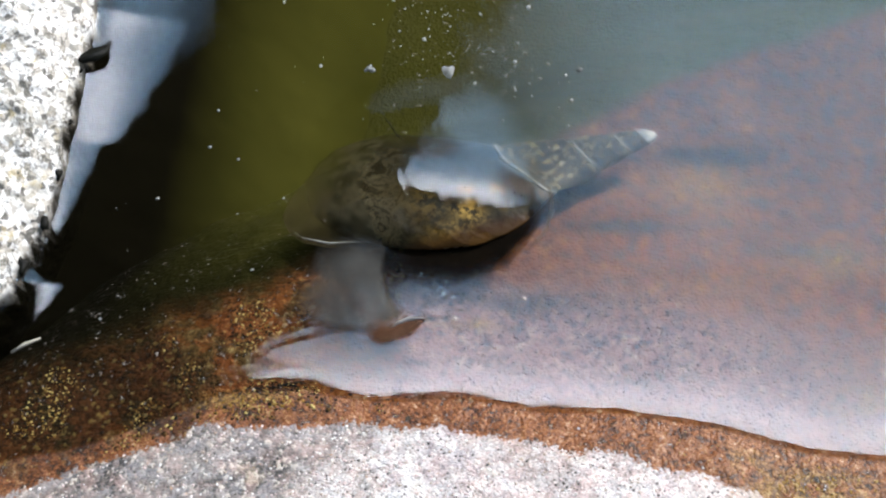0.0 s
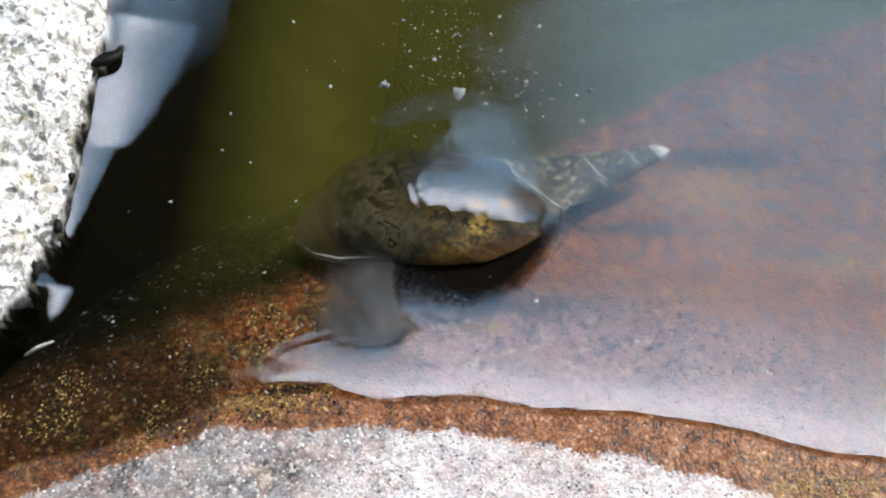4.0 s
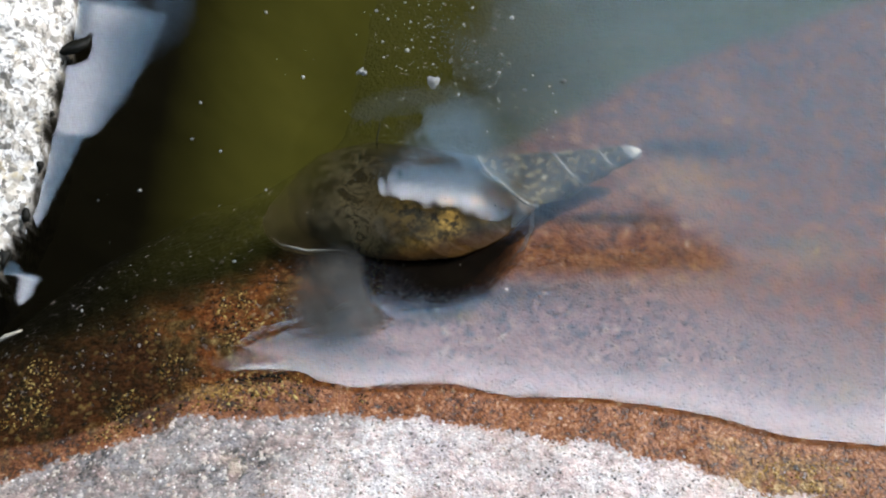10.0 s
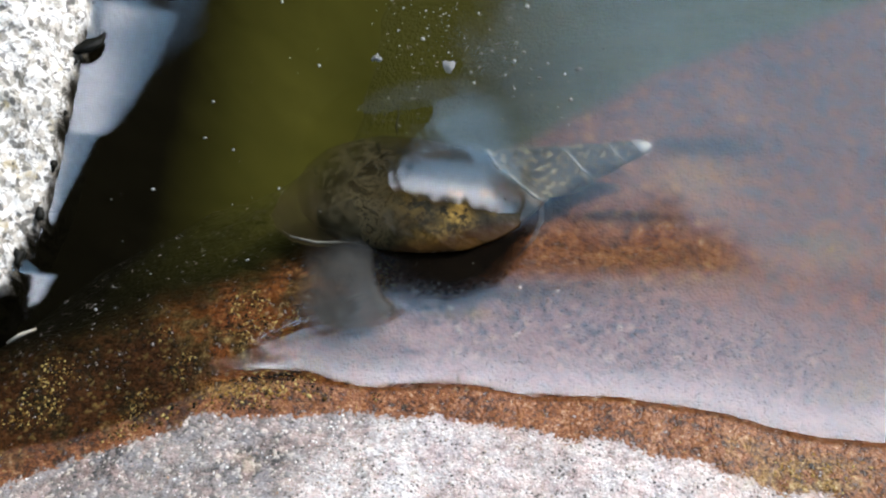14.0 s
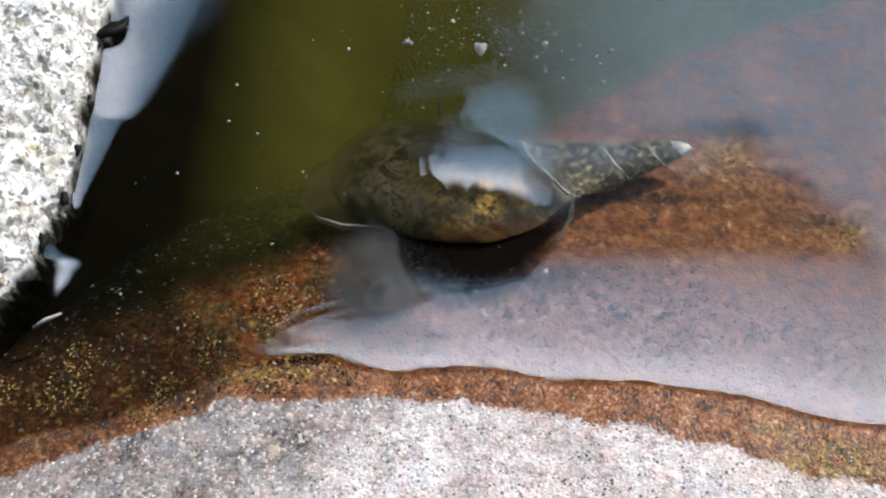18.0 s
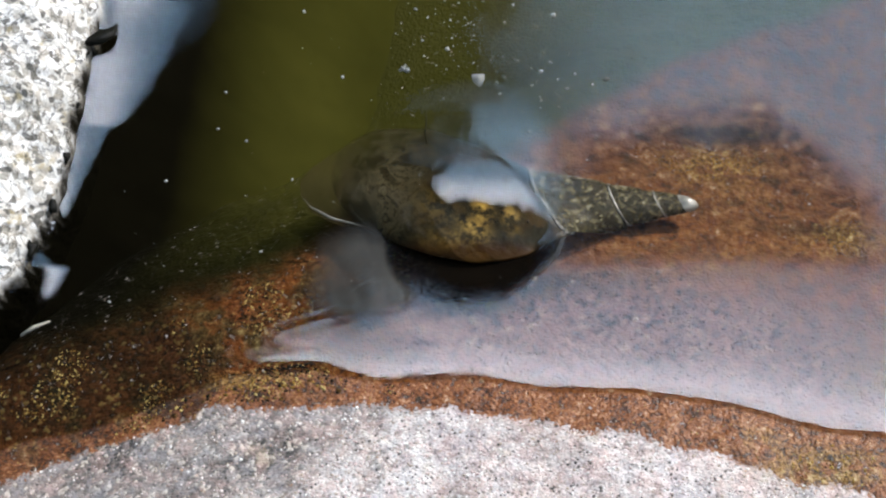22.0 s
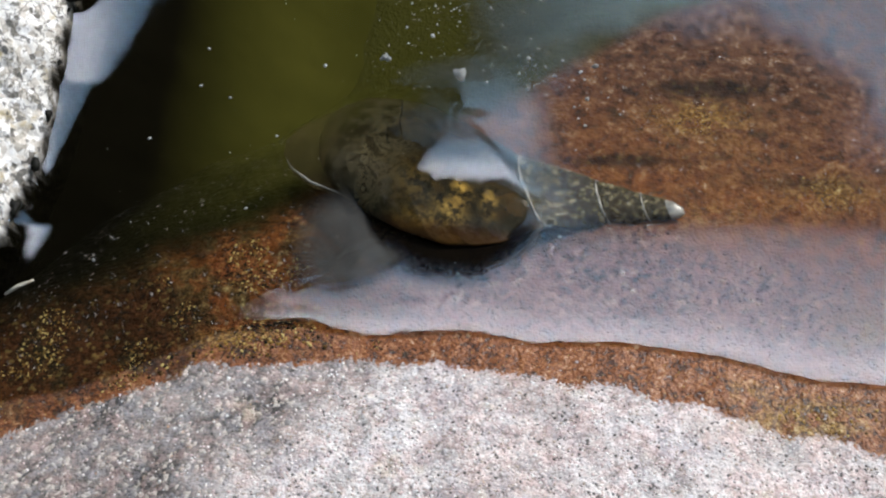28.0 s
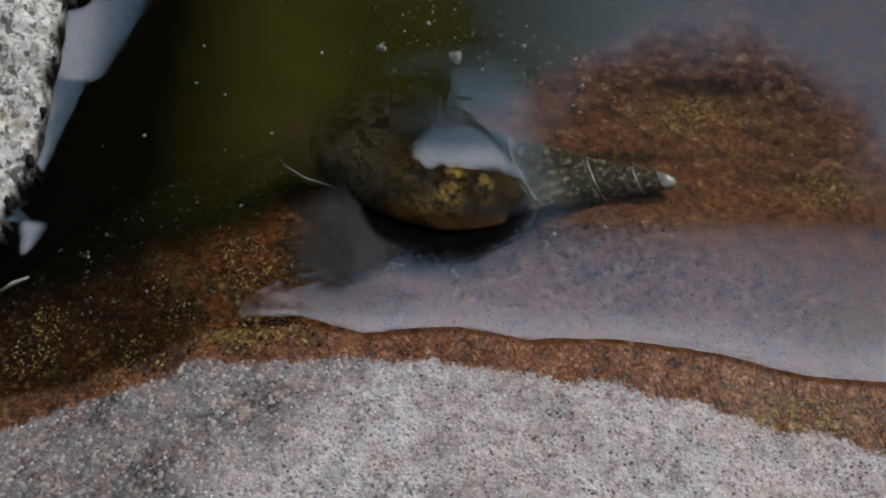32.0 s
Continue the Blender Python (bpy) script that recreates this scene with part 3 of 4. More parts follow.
def pale_rock():
    xs = np.concatenate([[-260, -235, -210, -185, -165, -150, -138], np.arange(-130, -36, 0.45)])
    ys = np.concatenate([[-190, -165, -140, -115, -95, -80, -68], np.arange(-60, 100, 0.45), [108, 120, 140, 165, 190, 215, 240]])

    def height(x, y):
        d = -bank_distance(x, y)
        edge = np.interp(y, (8, 24), (2.2, 4.4))
        z = np.where(d > 0, edge + 13 * (1 - np.exp(-np.maximum(d, 0) / 9)), edge + 9 * d)
        z = z - 0.03 * np.maximum(-120 - x, 0) ** 1.5 - 0.03 * np.maximum(np.abs(y - 20) - 85, 0) ** 1.5
        return np.maximum(z, -46) + (0.9 * fbm(x, y, 6, 61, 4) + 0.35 * fbm(x, y, 1.6, 62, 2)) * np.clip((d + 1.5) / 3, 0, 1)

    def wet(x, y, z):
        return np.clip((0.45 + bank_distance(x, y) + 0.3 * fbm(x, y, 3, 63, 3)) / 0.5, 0, 1)

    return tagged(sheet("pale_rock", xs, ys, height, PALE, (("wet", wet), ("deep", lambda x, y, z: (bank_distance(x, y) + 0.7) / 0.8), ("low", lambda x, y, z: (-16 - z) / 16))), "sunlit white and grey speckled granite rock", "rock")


def water_surface():
    fine_x, fine_y = np.arange(-75, 80.1, 0.32), np.arange(-46, 62.1, 0.32)
    xs = np.concatenate([[-1400, -600, -250, -120], fine_x, [130, 260, 600, 1400]])
    ys = np.concatenate([[-1400, -600, -250, -100], fine_y, [120, 260, 600, 1400]])

    def height(x, y):
        near = (np.abs(x) < 125) & (np.abs(y) < 110)
        s = shore_distance(x, y)
        s = np.maximum(s, -8)
        rim = np.where(s > 0, -0.2 * np.exp(-np.maximum(s, 0) / 2.4), -0.2 + 0.35 * s)
        rim = np.maximum(rim, -6) + 0.035 * np.exp(-((s - 0.7) / 0.28) ** 2) * np.clip((x - 12) / 14, 0, 1)
        d = np.maximum(x - np.interp(y, *BANK), 0)
        lift = np.interp(y + 1.2 * lattice(x, 0.2 * y, 2.6, 76) * np.clip((14 - np.abs(y - 12)) / 6, 0, 1), (-30, -15, -12, -8, -4, -1, 2, 6, 10, 17, 24, 37, 45, 80), (0.1, 0.3, 1.2, 2.0, 2.0, 0.15, 0.3, 0.6, 0.95, 1.6, 2.7, 5.0, 5.4, 5.4))
        lift = lift * (1 + 0.10 * lattice(x, y, 14, 71))
        length = np.interp(y, (-20, -8, -4, 0, 8, 12, 17, 24, 45), (3.0, 2.4, 2.5, 2.0, 2.0, 2.2, 2.9, 5.6, 11.0))
        left = lift * np.exp(-d / length)
        small = 0.02 * lattice(x + 0.6 * y, y - 0.3 * x, 16, 72)
        wisp = 0.004 * np.sin(3.6 * (y - 0.30 * x) + 3.0 * lattice(x, y, 5, 73)) * (0.6 + 0.6 * lattice(x, y, 4, 74)) * spot(x, y, -22, -11.5, 9, 3)
        along = 0.755 * (x + 46.2) + 0.656 * (y + 17.0)
        across = 0.755 * (y + 17.0) - 0.656 * (x + 46.2) + 1.2 * lattice(x, y, 9, 75)
        ridge = 0.05 * np.exp(-(across / 1.1) ** 2) * np.clip(along / 5, 0, 1) * np.clip((24 - along) / 10, 0, 1)
        return np.where(near, rim + left + small + wisp + ridge, 0.0)

    ob = tagged(sheet("water", xs, ys, height, WATER), "clear still pond water with sky reflections", "water", kind="structure")
    ob.visible_shadow = False
    return ob


pond_ground()
shore_rock()
pale_rock()
water_surface()


def scatter(name, points, radii, material, label, category):
    """Tiny uneven grains (mm) strewn over a surface, in one mesh."""
    shape = np.array([(1, 0, 0), (0, 1, 0), (-1, 0, 0), (0, -1, 0), (0, 0, 0.5), (0, 0, -0.5)])
    sides = np.array([(0, 1, 4), (1, 2, 4), (2, 3, 4), (3, 0, 4), (1, 0, 5), (2, 1, 5), (3, 2, 5), (0, 3, 5)])
    n = len(points)
    size = np.asarray(radii)[:, None, None] * rng.uniform(0.6, 1.3, (n, 6, 1))
    turn = rng.uniform(0, 6.28, n)
    base = np.repeat(shape[None], n, 0)
    flat = np.stack([base[..., 0] * np.cos(turn)[:, None] - base[..., 1] * np.sin(turn)[:, None],
                     base[..., 0] * np.sin(turn)[:, None] + base[..., 1] * np.cos(turn)[:, None], base[..., 2]], -1)
    co = (np.asarray(points)[:, None] + flat * size).reshape(-1, 3) * MM
    faces = (sides[None] + 6 * np.arange(n)[:, None, None]).reshape(-1, 3)
    me = bpy.data.meshes.new(name)
    me.from_pydata(co.tolist(), [], faces.tolist())
    me.materials.append(material)
    return tagged(new(name, me), label, category, kind="stuff")


def strew(n, inside):
    """n points (mm) on the shore rock for which inside(x, y) holds."""
    x, y = rng.uniform(-66, 66, 40 * n), rng.uniform(-52, 40, 40 * n)
    keep = np.flatnonzero(inside(x, y))[:n]
    x, y = x[keep], y[keep]
    return np.stack([x, y, rock_height(x, y)], -1)


def grain_material(name, stops, rough, spec=0.5):
    m = Mat(name, rough, spec)
    g = m.n.new("ShaderNodeNewGeometry")
    m.set("Base Color", m.ramp(g.outputs["Random Per Island"], stops, True))
    return m.m


CRYSTAL = grain_material("mineral_crystals", [(0.0, (0.10, 0.09, 0.08)), (0.20, (0.44, 0.36, 0.28)), (0.36, (0.62, 0.48, 0.44)), (0.62, (0.82, 0.74, 0.68)), (0.88, (0.90, 0.88, 0.82))], 0.5)
GOLD = grain_material("algae_grains", [(0.0, (0.010, 0.010, 0.006)), (0.44, (0.085, 0.045, 0.014)), (0.62, (0.20, 0.12, 0.028)), (0.84, (0.50, 0.39, 0.14))], 0.6, 0.05)
MOSSY = grain_material("moss_grains", [(0.0, (0.06, 0.035, 0.010)), (0.18, (0.20, 0.105, 0.020)), (0.55, (0.30, 0.18, 0.035)), (0.88, (0.44, 0.32, 0.10))], 0.6, 0.05)
SPECK = grain_material("dark_mineral", [(0.0, (0.010, 0.010, 0.012)), (0.44, (0.04, 0.030, 0.027)), (0.64, (0.11, 0.075, 0.062)), (0.80, (0.34, 0.20, 0.14)), (0.93, (0.80, 0.72, 0.62))], 0.5, 0.05)


def rock_grains():
    dry = strew(8000, lambda x, y: (y < np.interp(x, DRY_X, DRY_Y) - 0.3) & (y > -48) & (rng.uniform(0, 1, x.shape) > 0.75 * lichen(x, y)))
    scatter("mineral_grains", dry, rng.choice((0.09, 0.12, 0.15, 0.19, 0.25), len(dry)), CRYSTAL, "rough sparkling mineral grains of the dry granite", "mineral grains")
    left = strew(3600, lambda x, y: (x < -8 + 5 * lattice(x, y, 9, 91)) & (shore_distance(x, y) > -4.5) & (y > np.interp(x, DRY_X, DRY_Y) + 0.5) & (y < np.interp(x, *EDGE) - 2) & (fbm(x, y, 6, 92, 3) > 0.15 + 0.2 * np.clip((-40 - x) / 10, 0, 1)))
    scatter("algae_grains", left, rng.choice((0.08, 0.11, 0.15, 0.20), len(left)), GOLD, "golden and black algae grains on the wet rock", "algae")
    band = strew(1500, lambda x, y: (shore_distance(x, y) < -0.2) & (y > np.interp(x, DRY_X, DRY_Y)))
    scatter("wet_grains", band, rng.choice((0.05, 0.07, 0.10), len(band)), GOLD, "dark and golden grains on the wet rust-brown band", "mineral grains")
    low = strew(3800, lambda x, y: (shore_distance(x, y) > 0.6) & (x > -14) & (y < np.interp(x, *EDGE) - 1) & (fbm(x, y, 9, 93, 3) > -0.55 + 1.9 * np.clip((shore_distance(x, y) - 17) / 5, 0, 1)))
    scatter("dark_grains", low, rng.choice((0.09, 0.12, 0.16, 0.21, 0.29), len(low)), SPECK, "dark mineral specks of the granite under water", "mineral grains")
    spots = strew(1300, lambda x, y: spot(x, y, 51, 2.4, 5, 2.8) + spot(x, y, 34.2, 15, 5, 3) + spot(x, y, 42, -31, 7, 2.6) + 0.6 * spot(x, y, 50, -20, 5, 5) + 0.7 * spot(x, y, 7, -6.3, 6, 1.6) + 0.8 * spot(x, y, 1.5, -8.6, 4, 0.9) + 1.1 * np.exp(-((x + 26) / 11) ** 2 - ((y - np.interp(x, *SHORE) + 1.6) / 1.5) ** 2) > rng.uniform(0.25, 1, x.shape))
    scatter("moss_grains", spots, rng.choice((0.10, 0.15, 0.2), len(spots)), MOSSY, "yellow-green moss grains in patches on the rock", "moss")

    fringe = strew(420, lambda x, y: (np.abs(shore_distance(x, y) + 1.3) < 1.3 + 0.8 * lattice(x, y, 3, 96)) & (np.abs(x + 26) < 12) & (y > np.interp(x, DRY_X, DRY_Y) - 0.6) & (fbm(x, y, 4, 97, 2) > -0.1))
    scatter("moss_fringe", fringe, rng.choice((0.14, 0.2, 0.28, 0.36), len(fringe)), GOLD, "dark and golden mossy fringe along the waterline", "moss")


rock_grains()


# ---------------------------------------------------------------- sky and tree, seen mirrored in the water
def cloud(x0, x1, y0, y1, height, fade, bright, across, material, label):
    """A flat cloud or sky sheet at a height in metres; x0..y1 are its bounds over the height, fade the width of its
    soft rim, bright and across its glow by y and by x.
    """
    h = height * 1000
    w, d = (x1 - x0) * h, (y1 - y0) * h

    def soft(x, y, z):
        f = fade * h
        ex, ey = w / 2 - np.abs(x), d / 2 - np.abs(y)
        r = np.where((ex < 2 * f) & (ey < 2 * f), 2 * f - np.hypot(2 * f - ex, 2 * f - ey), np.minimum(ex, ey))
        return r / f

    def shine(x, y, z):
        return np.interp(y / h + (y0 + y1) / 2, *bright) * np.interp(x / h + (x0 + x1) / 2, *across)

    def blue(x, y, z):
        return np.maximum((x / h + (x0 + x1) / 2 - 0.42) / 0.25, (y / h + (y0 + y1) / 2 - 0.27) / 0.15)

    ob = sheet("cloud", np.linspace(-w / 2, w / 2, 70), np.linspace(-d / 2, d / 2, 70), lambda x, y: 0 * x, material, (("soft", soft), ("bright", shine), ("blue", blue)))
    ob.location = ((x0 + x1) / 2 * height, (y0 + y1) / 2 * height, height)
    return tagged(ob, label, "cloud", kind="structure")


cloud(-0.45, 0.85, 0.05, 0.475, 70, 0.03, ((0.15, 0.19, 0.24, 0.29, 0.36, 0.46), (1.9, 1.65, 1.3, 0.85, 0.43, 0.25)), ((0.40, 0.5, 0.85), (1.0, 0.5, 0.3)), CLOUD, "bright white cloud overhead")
# Unseen glowing sheet for the hazy blue sky that the water mirrors.
cloud(-0.5, 0.9, 0.36, 2.3, 100, 0.05, ((0.45, 0.75, 1.2, 2.3), (0.29, 0.28, 0.18, 0.10)), ((-0.05, 0.06, 0.14, 0.22, 0.5, 0.75, 0.9), (0.18, 0.4, 0.85, 1.12, 1.10, 1.2, 1.3)), CLOUD, "wide glowing sheet standing in for the hazy blue sky")
# Unseen dark sheet, added to block the sky mirrored over the right rock.
sky_blocker = cloud(-0.22, 0.22, -0.21, 0.21, 85, 0.11, ((-1, 1), (1, 1)), ((-1, 1), (1, 1)), SKY_BLOCKER, "added dark drifting sheet that blocks part of the mirrored sky")


def tree():
    base = new("tree")
    base.location = (-6.6, 3.2, 0.1)
    part("trunk", tube([(0, 0, -150), (120, -60, 1800), (240, -400, 3800), (120, -1200, 5400), (0, -1800, 6600)], [300, 240, 190, 120, 60], 12), BARK, base)
    limbs = [((180, -240, 3000), (5600, 500, 5500)), ((220, -400, 3800), (5600, -3200, 5600)), ((120, -1200, 5200), (3200, 1800, 6400)), ((120, -1200, 5300), (3400, -5000, 6400))]
    for a, b in limbs:
        a, b = Vector(a), Vector(b)
        mid = (a + b) / 2 + Vector((0, 0, 260))
        part("limb", tube([a, a.lerp(mid, 0.6), mid, mid.lerp(b, 0.6), b], [120, 95, 70, 45, 14], 8), BARK, base)
    verts, faces = [], []

    def rim(x, q):
        """How far x lies inside the crown's ragged rim."""
        q = q + 0.016 * math.sin(47 * x) + 0.010 * math.sin(121 * x + 2) + 0.007 * math.sin(263 * x)
        line = np.interp(q, (-1.3, 0.0, 0.10, 0.15, 0.19, 0.24, 0.35, 0.42, 0.58, 0.79, 0.88, 1.0, 1.7),
                         (0.9, 0.85, 0.75, 0.45, 0.0, -0.20, -0.145, -0.105, -0.035, 0.075, 0.09, 0.10, 0.10))
        return line + 0.022 * math.sin(31 * q) + 0.014 * math.sin(83 * q + 1) + 0.008 * math.sin(211 * q) - x

    count = 0
    while count < 62000:
        h = 5.0 + rng.uniform(-0.4, 1.0)
        q, u = rng.uniform(-1.3, 1.7), rng.uniform(-1.7, 0.9)
        d = rim(u, q)
        if d < 0 or (d > 0.15 and rng.uniform() > 0.35):
            continue
        count += 1
        c = Vector((u * h + 6.6, q * h - 3.2, h - 0.1))
        turn = Euler(rng.uniform(-1, 1, 3) * (0.8, 0.8, 3.1)).to_matrix()
        L = rng.uniform(0.035, 0.055) if d < 0.06 else rng.uniform(0.15, 0.24)
        k = len(verts)
        for px, py, pz in ((-1, 0, 0), (-0.3, 0.42, 0.06), (0.4, 0.36, 0.05), (1, 0, -0.1), (0.4, -0.36, 0.05), (-0.3, -0.42, 0.06)):
            verts.append(c + turn @ Vector((px * L, py * L, pz * L)))
        faces += [(k, k + 1, k + 5), (k + 1, k + 2, k + 4, k + 5), (k + 2, k + 3, k + 4)]
    me = bpy.data.meshes.new("crown")
    me.from_pydata(verts, [], faces)
    me.materials.append(LEAF)
    crown = new("crown", me)
    crown.parent = base
    return tagged(base, "leafy green tree overhanging the pond", "tree")


tree()


# ---------------------------------------------------------------- the snail
PROFILE_X = (5, 5.6, 6.6, 8, 11, 15, 19, 23, 27, 30, 33.2, 33.7, 38, 42.1, 42.5, 46.6, 47, 50, 52.2, 53)
PROFILE_R = (2.2, 4.0, 5.6, 6.9, 8.8, 10.2, 10.6, 10.2, 8.9, 7.4, 5.8, 5.35, 4.45, 3.5, 3.1, 2.35, 2.05, 1.6, 1.1, 0.5)
FLAT = 0.45


def whorl(a, b, n=40, slant=0.16, thick=1.0, extra=0.0):
    """A bmesh of the shell from a to b mm along its axis, with slanting ends."""
    rings = []
    for i in range(n + 1):
        ring = []
        for k in range(48):
            th = 2 * math.pi * k / 48
            u = a + (b - a) * i / n
            r0 = float(np.interp(u, PROFILE_X, PROFILE_R))
            ends = min(1.0, (u - a) / 2.0, (b - u) / 2.0) if n > 3 else 1.0
            x = u - 26.5 - slant * r0 * math.sin(th) * 2.2 * min(1, u / 12)
            ripple = 1 + 0.003 * math.sin(u * 5.1 + math.sin(th * 2)) + 0.006 * math.sin(u * 0.9 + th)
            r = r0 * thick * ripple * (0.93 + 0.07 * max(ends, 0) ** 0.5) + extra
            cy, cz = math.cos(th), math.sin(th)
            box = (abs(cy) ** 2.7 + abs(cz) ** 2.7) ** (-1 / 2.7) if cz > 0 else 1.0
            belly = 1 + 0.13 * max(0.0, -cy) * math.exp(-((u - 22) / 11) ** 2)
            z = r * FLAT * cz * box
            if cy < 0:
                z = r * 0.1 * (4.5 - 1.4 * abs(cy) ** 3) if cz > 0 else r * 0.1 * (4.5 * cz + 3.1 * abs(cy))
                z = z * min(1.0, max(0.0, (40 - u) / 8)) + r * FLAT * cz * box * (1 - min(1.0, max(0.0, (40 - u) / 8)))
            up = min(1.0, max(0.0, (2.5 - r * cy) / 6)) * min(1.0, max(0.0, (40 - u) / 7))
            z += (2.0 + 0.2 * min(1.0, max(0.0, (u - 20) / 11))) * up * up * (3 - 2 * up)
            ring.append((x, r * cy * box * belly - 0.6 - 1.2 * min(1.0, max(0.0, (u - 22) / 11)), z + 1.2 * max(0.0, (u - 30) / 23)))
        rings.append(ring)
    return rings


def tilted(rings, slant):
    """Lets each ring lean, so that the seams run askew over the shell."""
    return [[(x + slant * (-1.8 - y), y, z) for x, y, z in ring] for ring in rings]


def foot_or_shade_sheet(left, right, z0, z1, thick, n=22, m=12, crisp=3.2, bulge=0.0):
    """A fleshy sheet or a shade sheet (mm) between two edge curves, thicker in its middle."""
    bm = bmesh.new()
    soft = bm.verts.layers.float.new("soft")
    grid = {}
    for side in (0, 1):
        for i in range(n + 1):
            t = i / n
            for j in range(m + 1):
                s = j / m
                lx, ly = np.interp(t, np.linspace(0, 1, len(left)), [p[0] for p in left]), np.interp(t, np.linspace(0, 1, len(left)), [p[1] for p in left])
                rx, ry = np.interp(t, np.linspace(0, 1, len(right)), [p[0] for p in right]), np.interp(t, np.linspace(0, 1, len(right)), [p[1] for p in right])
                z = z0 + (z1 - z0) * t + (1 if side else -1) * thick * (math.sin(math.pi * s) ** 0.5 * 0.9 + 0.1) * (1 - 0.55 * t)
                grid[side, i, j] = bm.verts.new(Vector((lx + (rx - lx) * s, ly + (ry - ly) * s - bulge * 4 * s * (1 - s) * t * t, z)) * MM)
    for side in (0, 1):
        for i in range(n):
            for j in range(m):
                f = [grid[side, i, j], grid[side, i + 1, j], grid[side, i + 1, j + 1], grid[side, i, j + 1]]
                bm.faces.new(f)
    loop = [(0, j) for j in range(m)] + [(i, m) for i in range(n)] + [(n, j) for j in range(m, 0, -1)] + [(i, 0) for i in range(n, 0, -1)]
    for a, b in zip(loop, loop[1:] + loop[:1]):
        bm.faces.new((grid[0, a[0], a[1]], grid[0, b[0], b[1]], grid[1, b[0], b[1]], grid[1, a[0], a[1]]))
    for (side, i, j), v in grid.items():
        # Stalk cover thins at its upper left, imitating the shell's shade there.
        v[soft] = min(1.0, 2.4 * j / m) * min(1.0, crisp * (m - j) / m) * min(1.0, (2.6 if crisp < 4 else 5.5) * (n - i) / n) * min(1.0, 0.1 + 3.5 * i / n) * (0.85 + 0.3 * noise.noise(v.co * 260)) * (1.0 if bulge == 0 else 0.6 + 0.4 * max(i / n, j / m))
    return bm


def snail():
    base = new("snail")
    tagged(base, "great pond snail with brown horn-coloured pointed shell", "snail")
    shell = part("shell", loft(tilted(whorl(5.0, 33.6, 60), 0.36)), SHELL, base, "glossy mottled brown body whorl")
    me = shell.data
    gold, rust, fore, solid = (me.attributes.new(key, "FLOAT", "POINT") for key in ("gold", "rust", "fore", "solid"))
    for v in me.vertices:
        x, y = v.co.x * 1000, v.co.y * 1000
        gold.data[v.index].value = min(1.0, spot(x, y, -2.4, -5.4, 1.0, 1.2) + 0.9 * spot(x, y, -3.2, -8.4, 1.5, 0.9) + 0.6 * spot(x, y, 1.4, -6.2, 0.8, 1.8) + 0.12 * spot(x, y, -8, -5, 3, 2.5) + 0.25 * spot(x, y, -6, -9.8, 3, 0.8))
        wide = float(np.interp(x + 26.5 + 0.36 * y, PROFILE_X, PROFILE_R))
        # Shell fades out at its upper left, standing in for the murky water.
        thin = min(1.0, max(0.0, (y + 0.6) / wide - 0.45 + 0.25 * noise.noise(v.co * 300)) / 0.5) * min(1.0, max(0.0, (4 - x) / 8))
        tip = min(1.0, max(0.0, (-13.5 - x) / 8))
        solid.data[v.index].value = (1 - 0.7 * thin) * (1 - 0.5 * tip)
        fore.data[v.index].value = max(0.0, min(1.0, (-8.0 - x + 0.35 * y) / 6))
        # Painted orange glow along the shell's lower edge.
        rust.data[v.index].value = max(0.0, min(1.0, (-9.4 - y) / 1.6)) * 0.28
    part("second_whorl", loft(tilted(whorl(33.0, 43.0, 20), 0.36)), SPIRE, shell, "worn speckled olive whorl")
    part("third_whorl", loft(tilted(whorl(42.4, 51.4, 20), 0.36)), SPIRE, shell)
    part("apex", loft(tilted(whorl(51.0, 53, 8), 0.36)), TIP, shell, "worn pale tip")
    for u in (33.6, 42.8, 48.2):
        part("suture", loft(tilted(whorl(u - 0.12, u + 0.12, 2, extra=0.04), 0.36)), SUTURE, shell)
    bm = bmesh.new()
    soft = bm.verts.layers.float.new("soft")
    ear_x, ear_y = (-15.0, -18.5, -22.0, -25.0, -26.6, -26.8, -25.2, -22.4, -18.5, -14.0), (-8.2, -6.9, -6.0, -4.2, -1.8, 0.4, 2.8, 5.0, 7.4, 9.4)
    grid = []
    for i in range(37):
        t = i / 36 * 9
        rx, ry = np.interp(t, range(10), ear_x), np.interp(t, range(10), ear_y)
        row = []
        for j in range(13):
            q = j / 12
            x, y = -14.5 + (rx + 14.5) * q, (0.8 + (ry - 0.8) * q)
            row.append(bm.verts.new(Vector((x, y, 4.1 - 0.9 * q * q + 0.12 * math.sin(t * 2 + 5 * q))) * MM))
            row[-1][soft] = min(1.0, 0.45 + 0.55 * q) * min(1.0, max(0.12, (6.0 - abs(t - 3.2)) / 4))
        grid.append(row)
    for ra, rb in zip(grid, grid[1:]):
        for j in range(12):
            bm.faces.new((ra[j], ra[j + 1], rb[j + 1], rb[j]))
    part("lip", bm, LIP, shell, "thin see-through flaring brown lip")
    rim = []
    for k in range(25):
        t = 0.6 + 2.9 * k / 24
        rim.append((float(np.interp(t, range(10), ear_x)), float(np.interp(t, range(10), ear_y)), 4.72))
    part("lip_edge", tube(rim, [0.02 + 0.15 * math.sin(math.pi * k / 24) ** 1.5 for k in range(25)], 6), EDGE_HORN, shell, "pale shining lip edge")
    bm = bmesh.new()
    thick = bm.verts.layers.float.new("thick")
    rows = []
    for i in range(1, 91):
        q = i / 90
        row = []
        for k in range(180):
            a = 2 * math.pi * k / 180
            c, sn = math.cos(a), math.sin(a)
            x, y = (16.5 if c < 0 else 15.0) * q * c - 4.5, 5.7 + (12.0 if sn > 0 else 19.0) * q * sn
            w = min(1.0, max(0.0, -sn * 1.6))
            w = w * w * (3 - 2 * w)
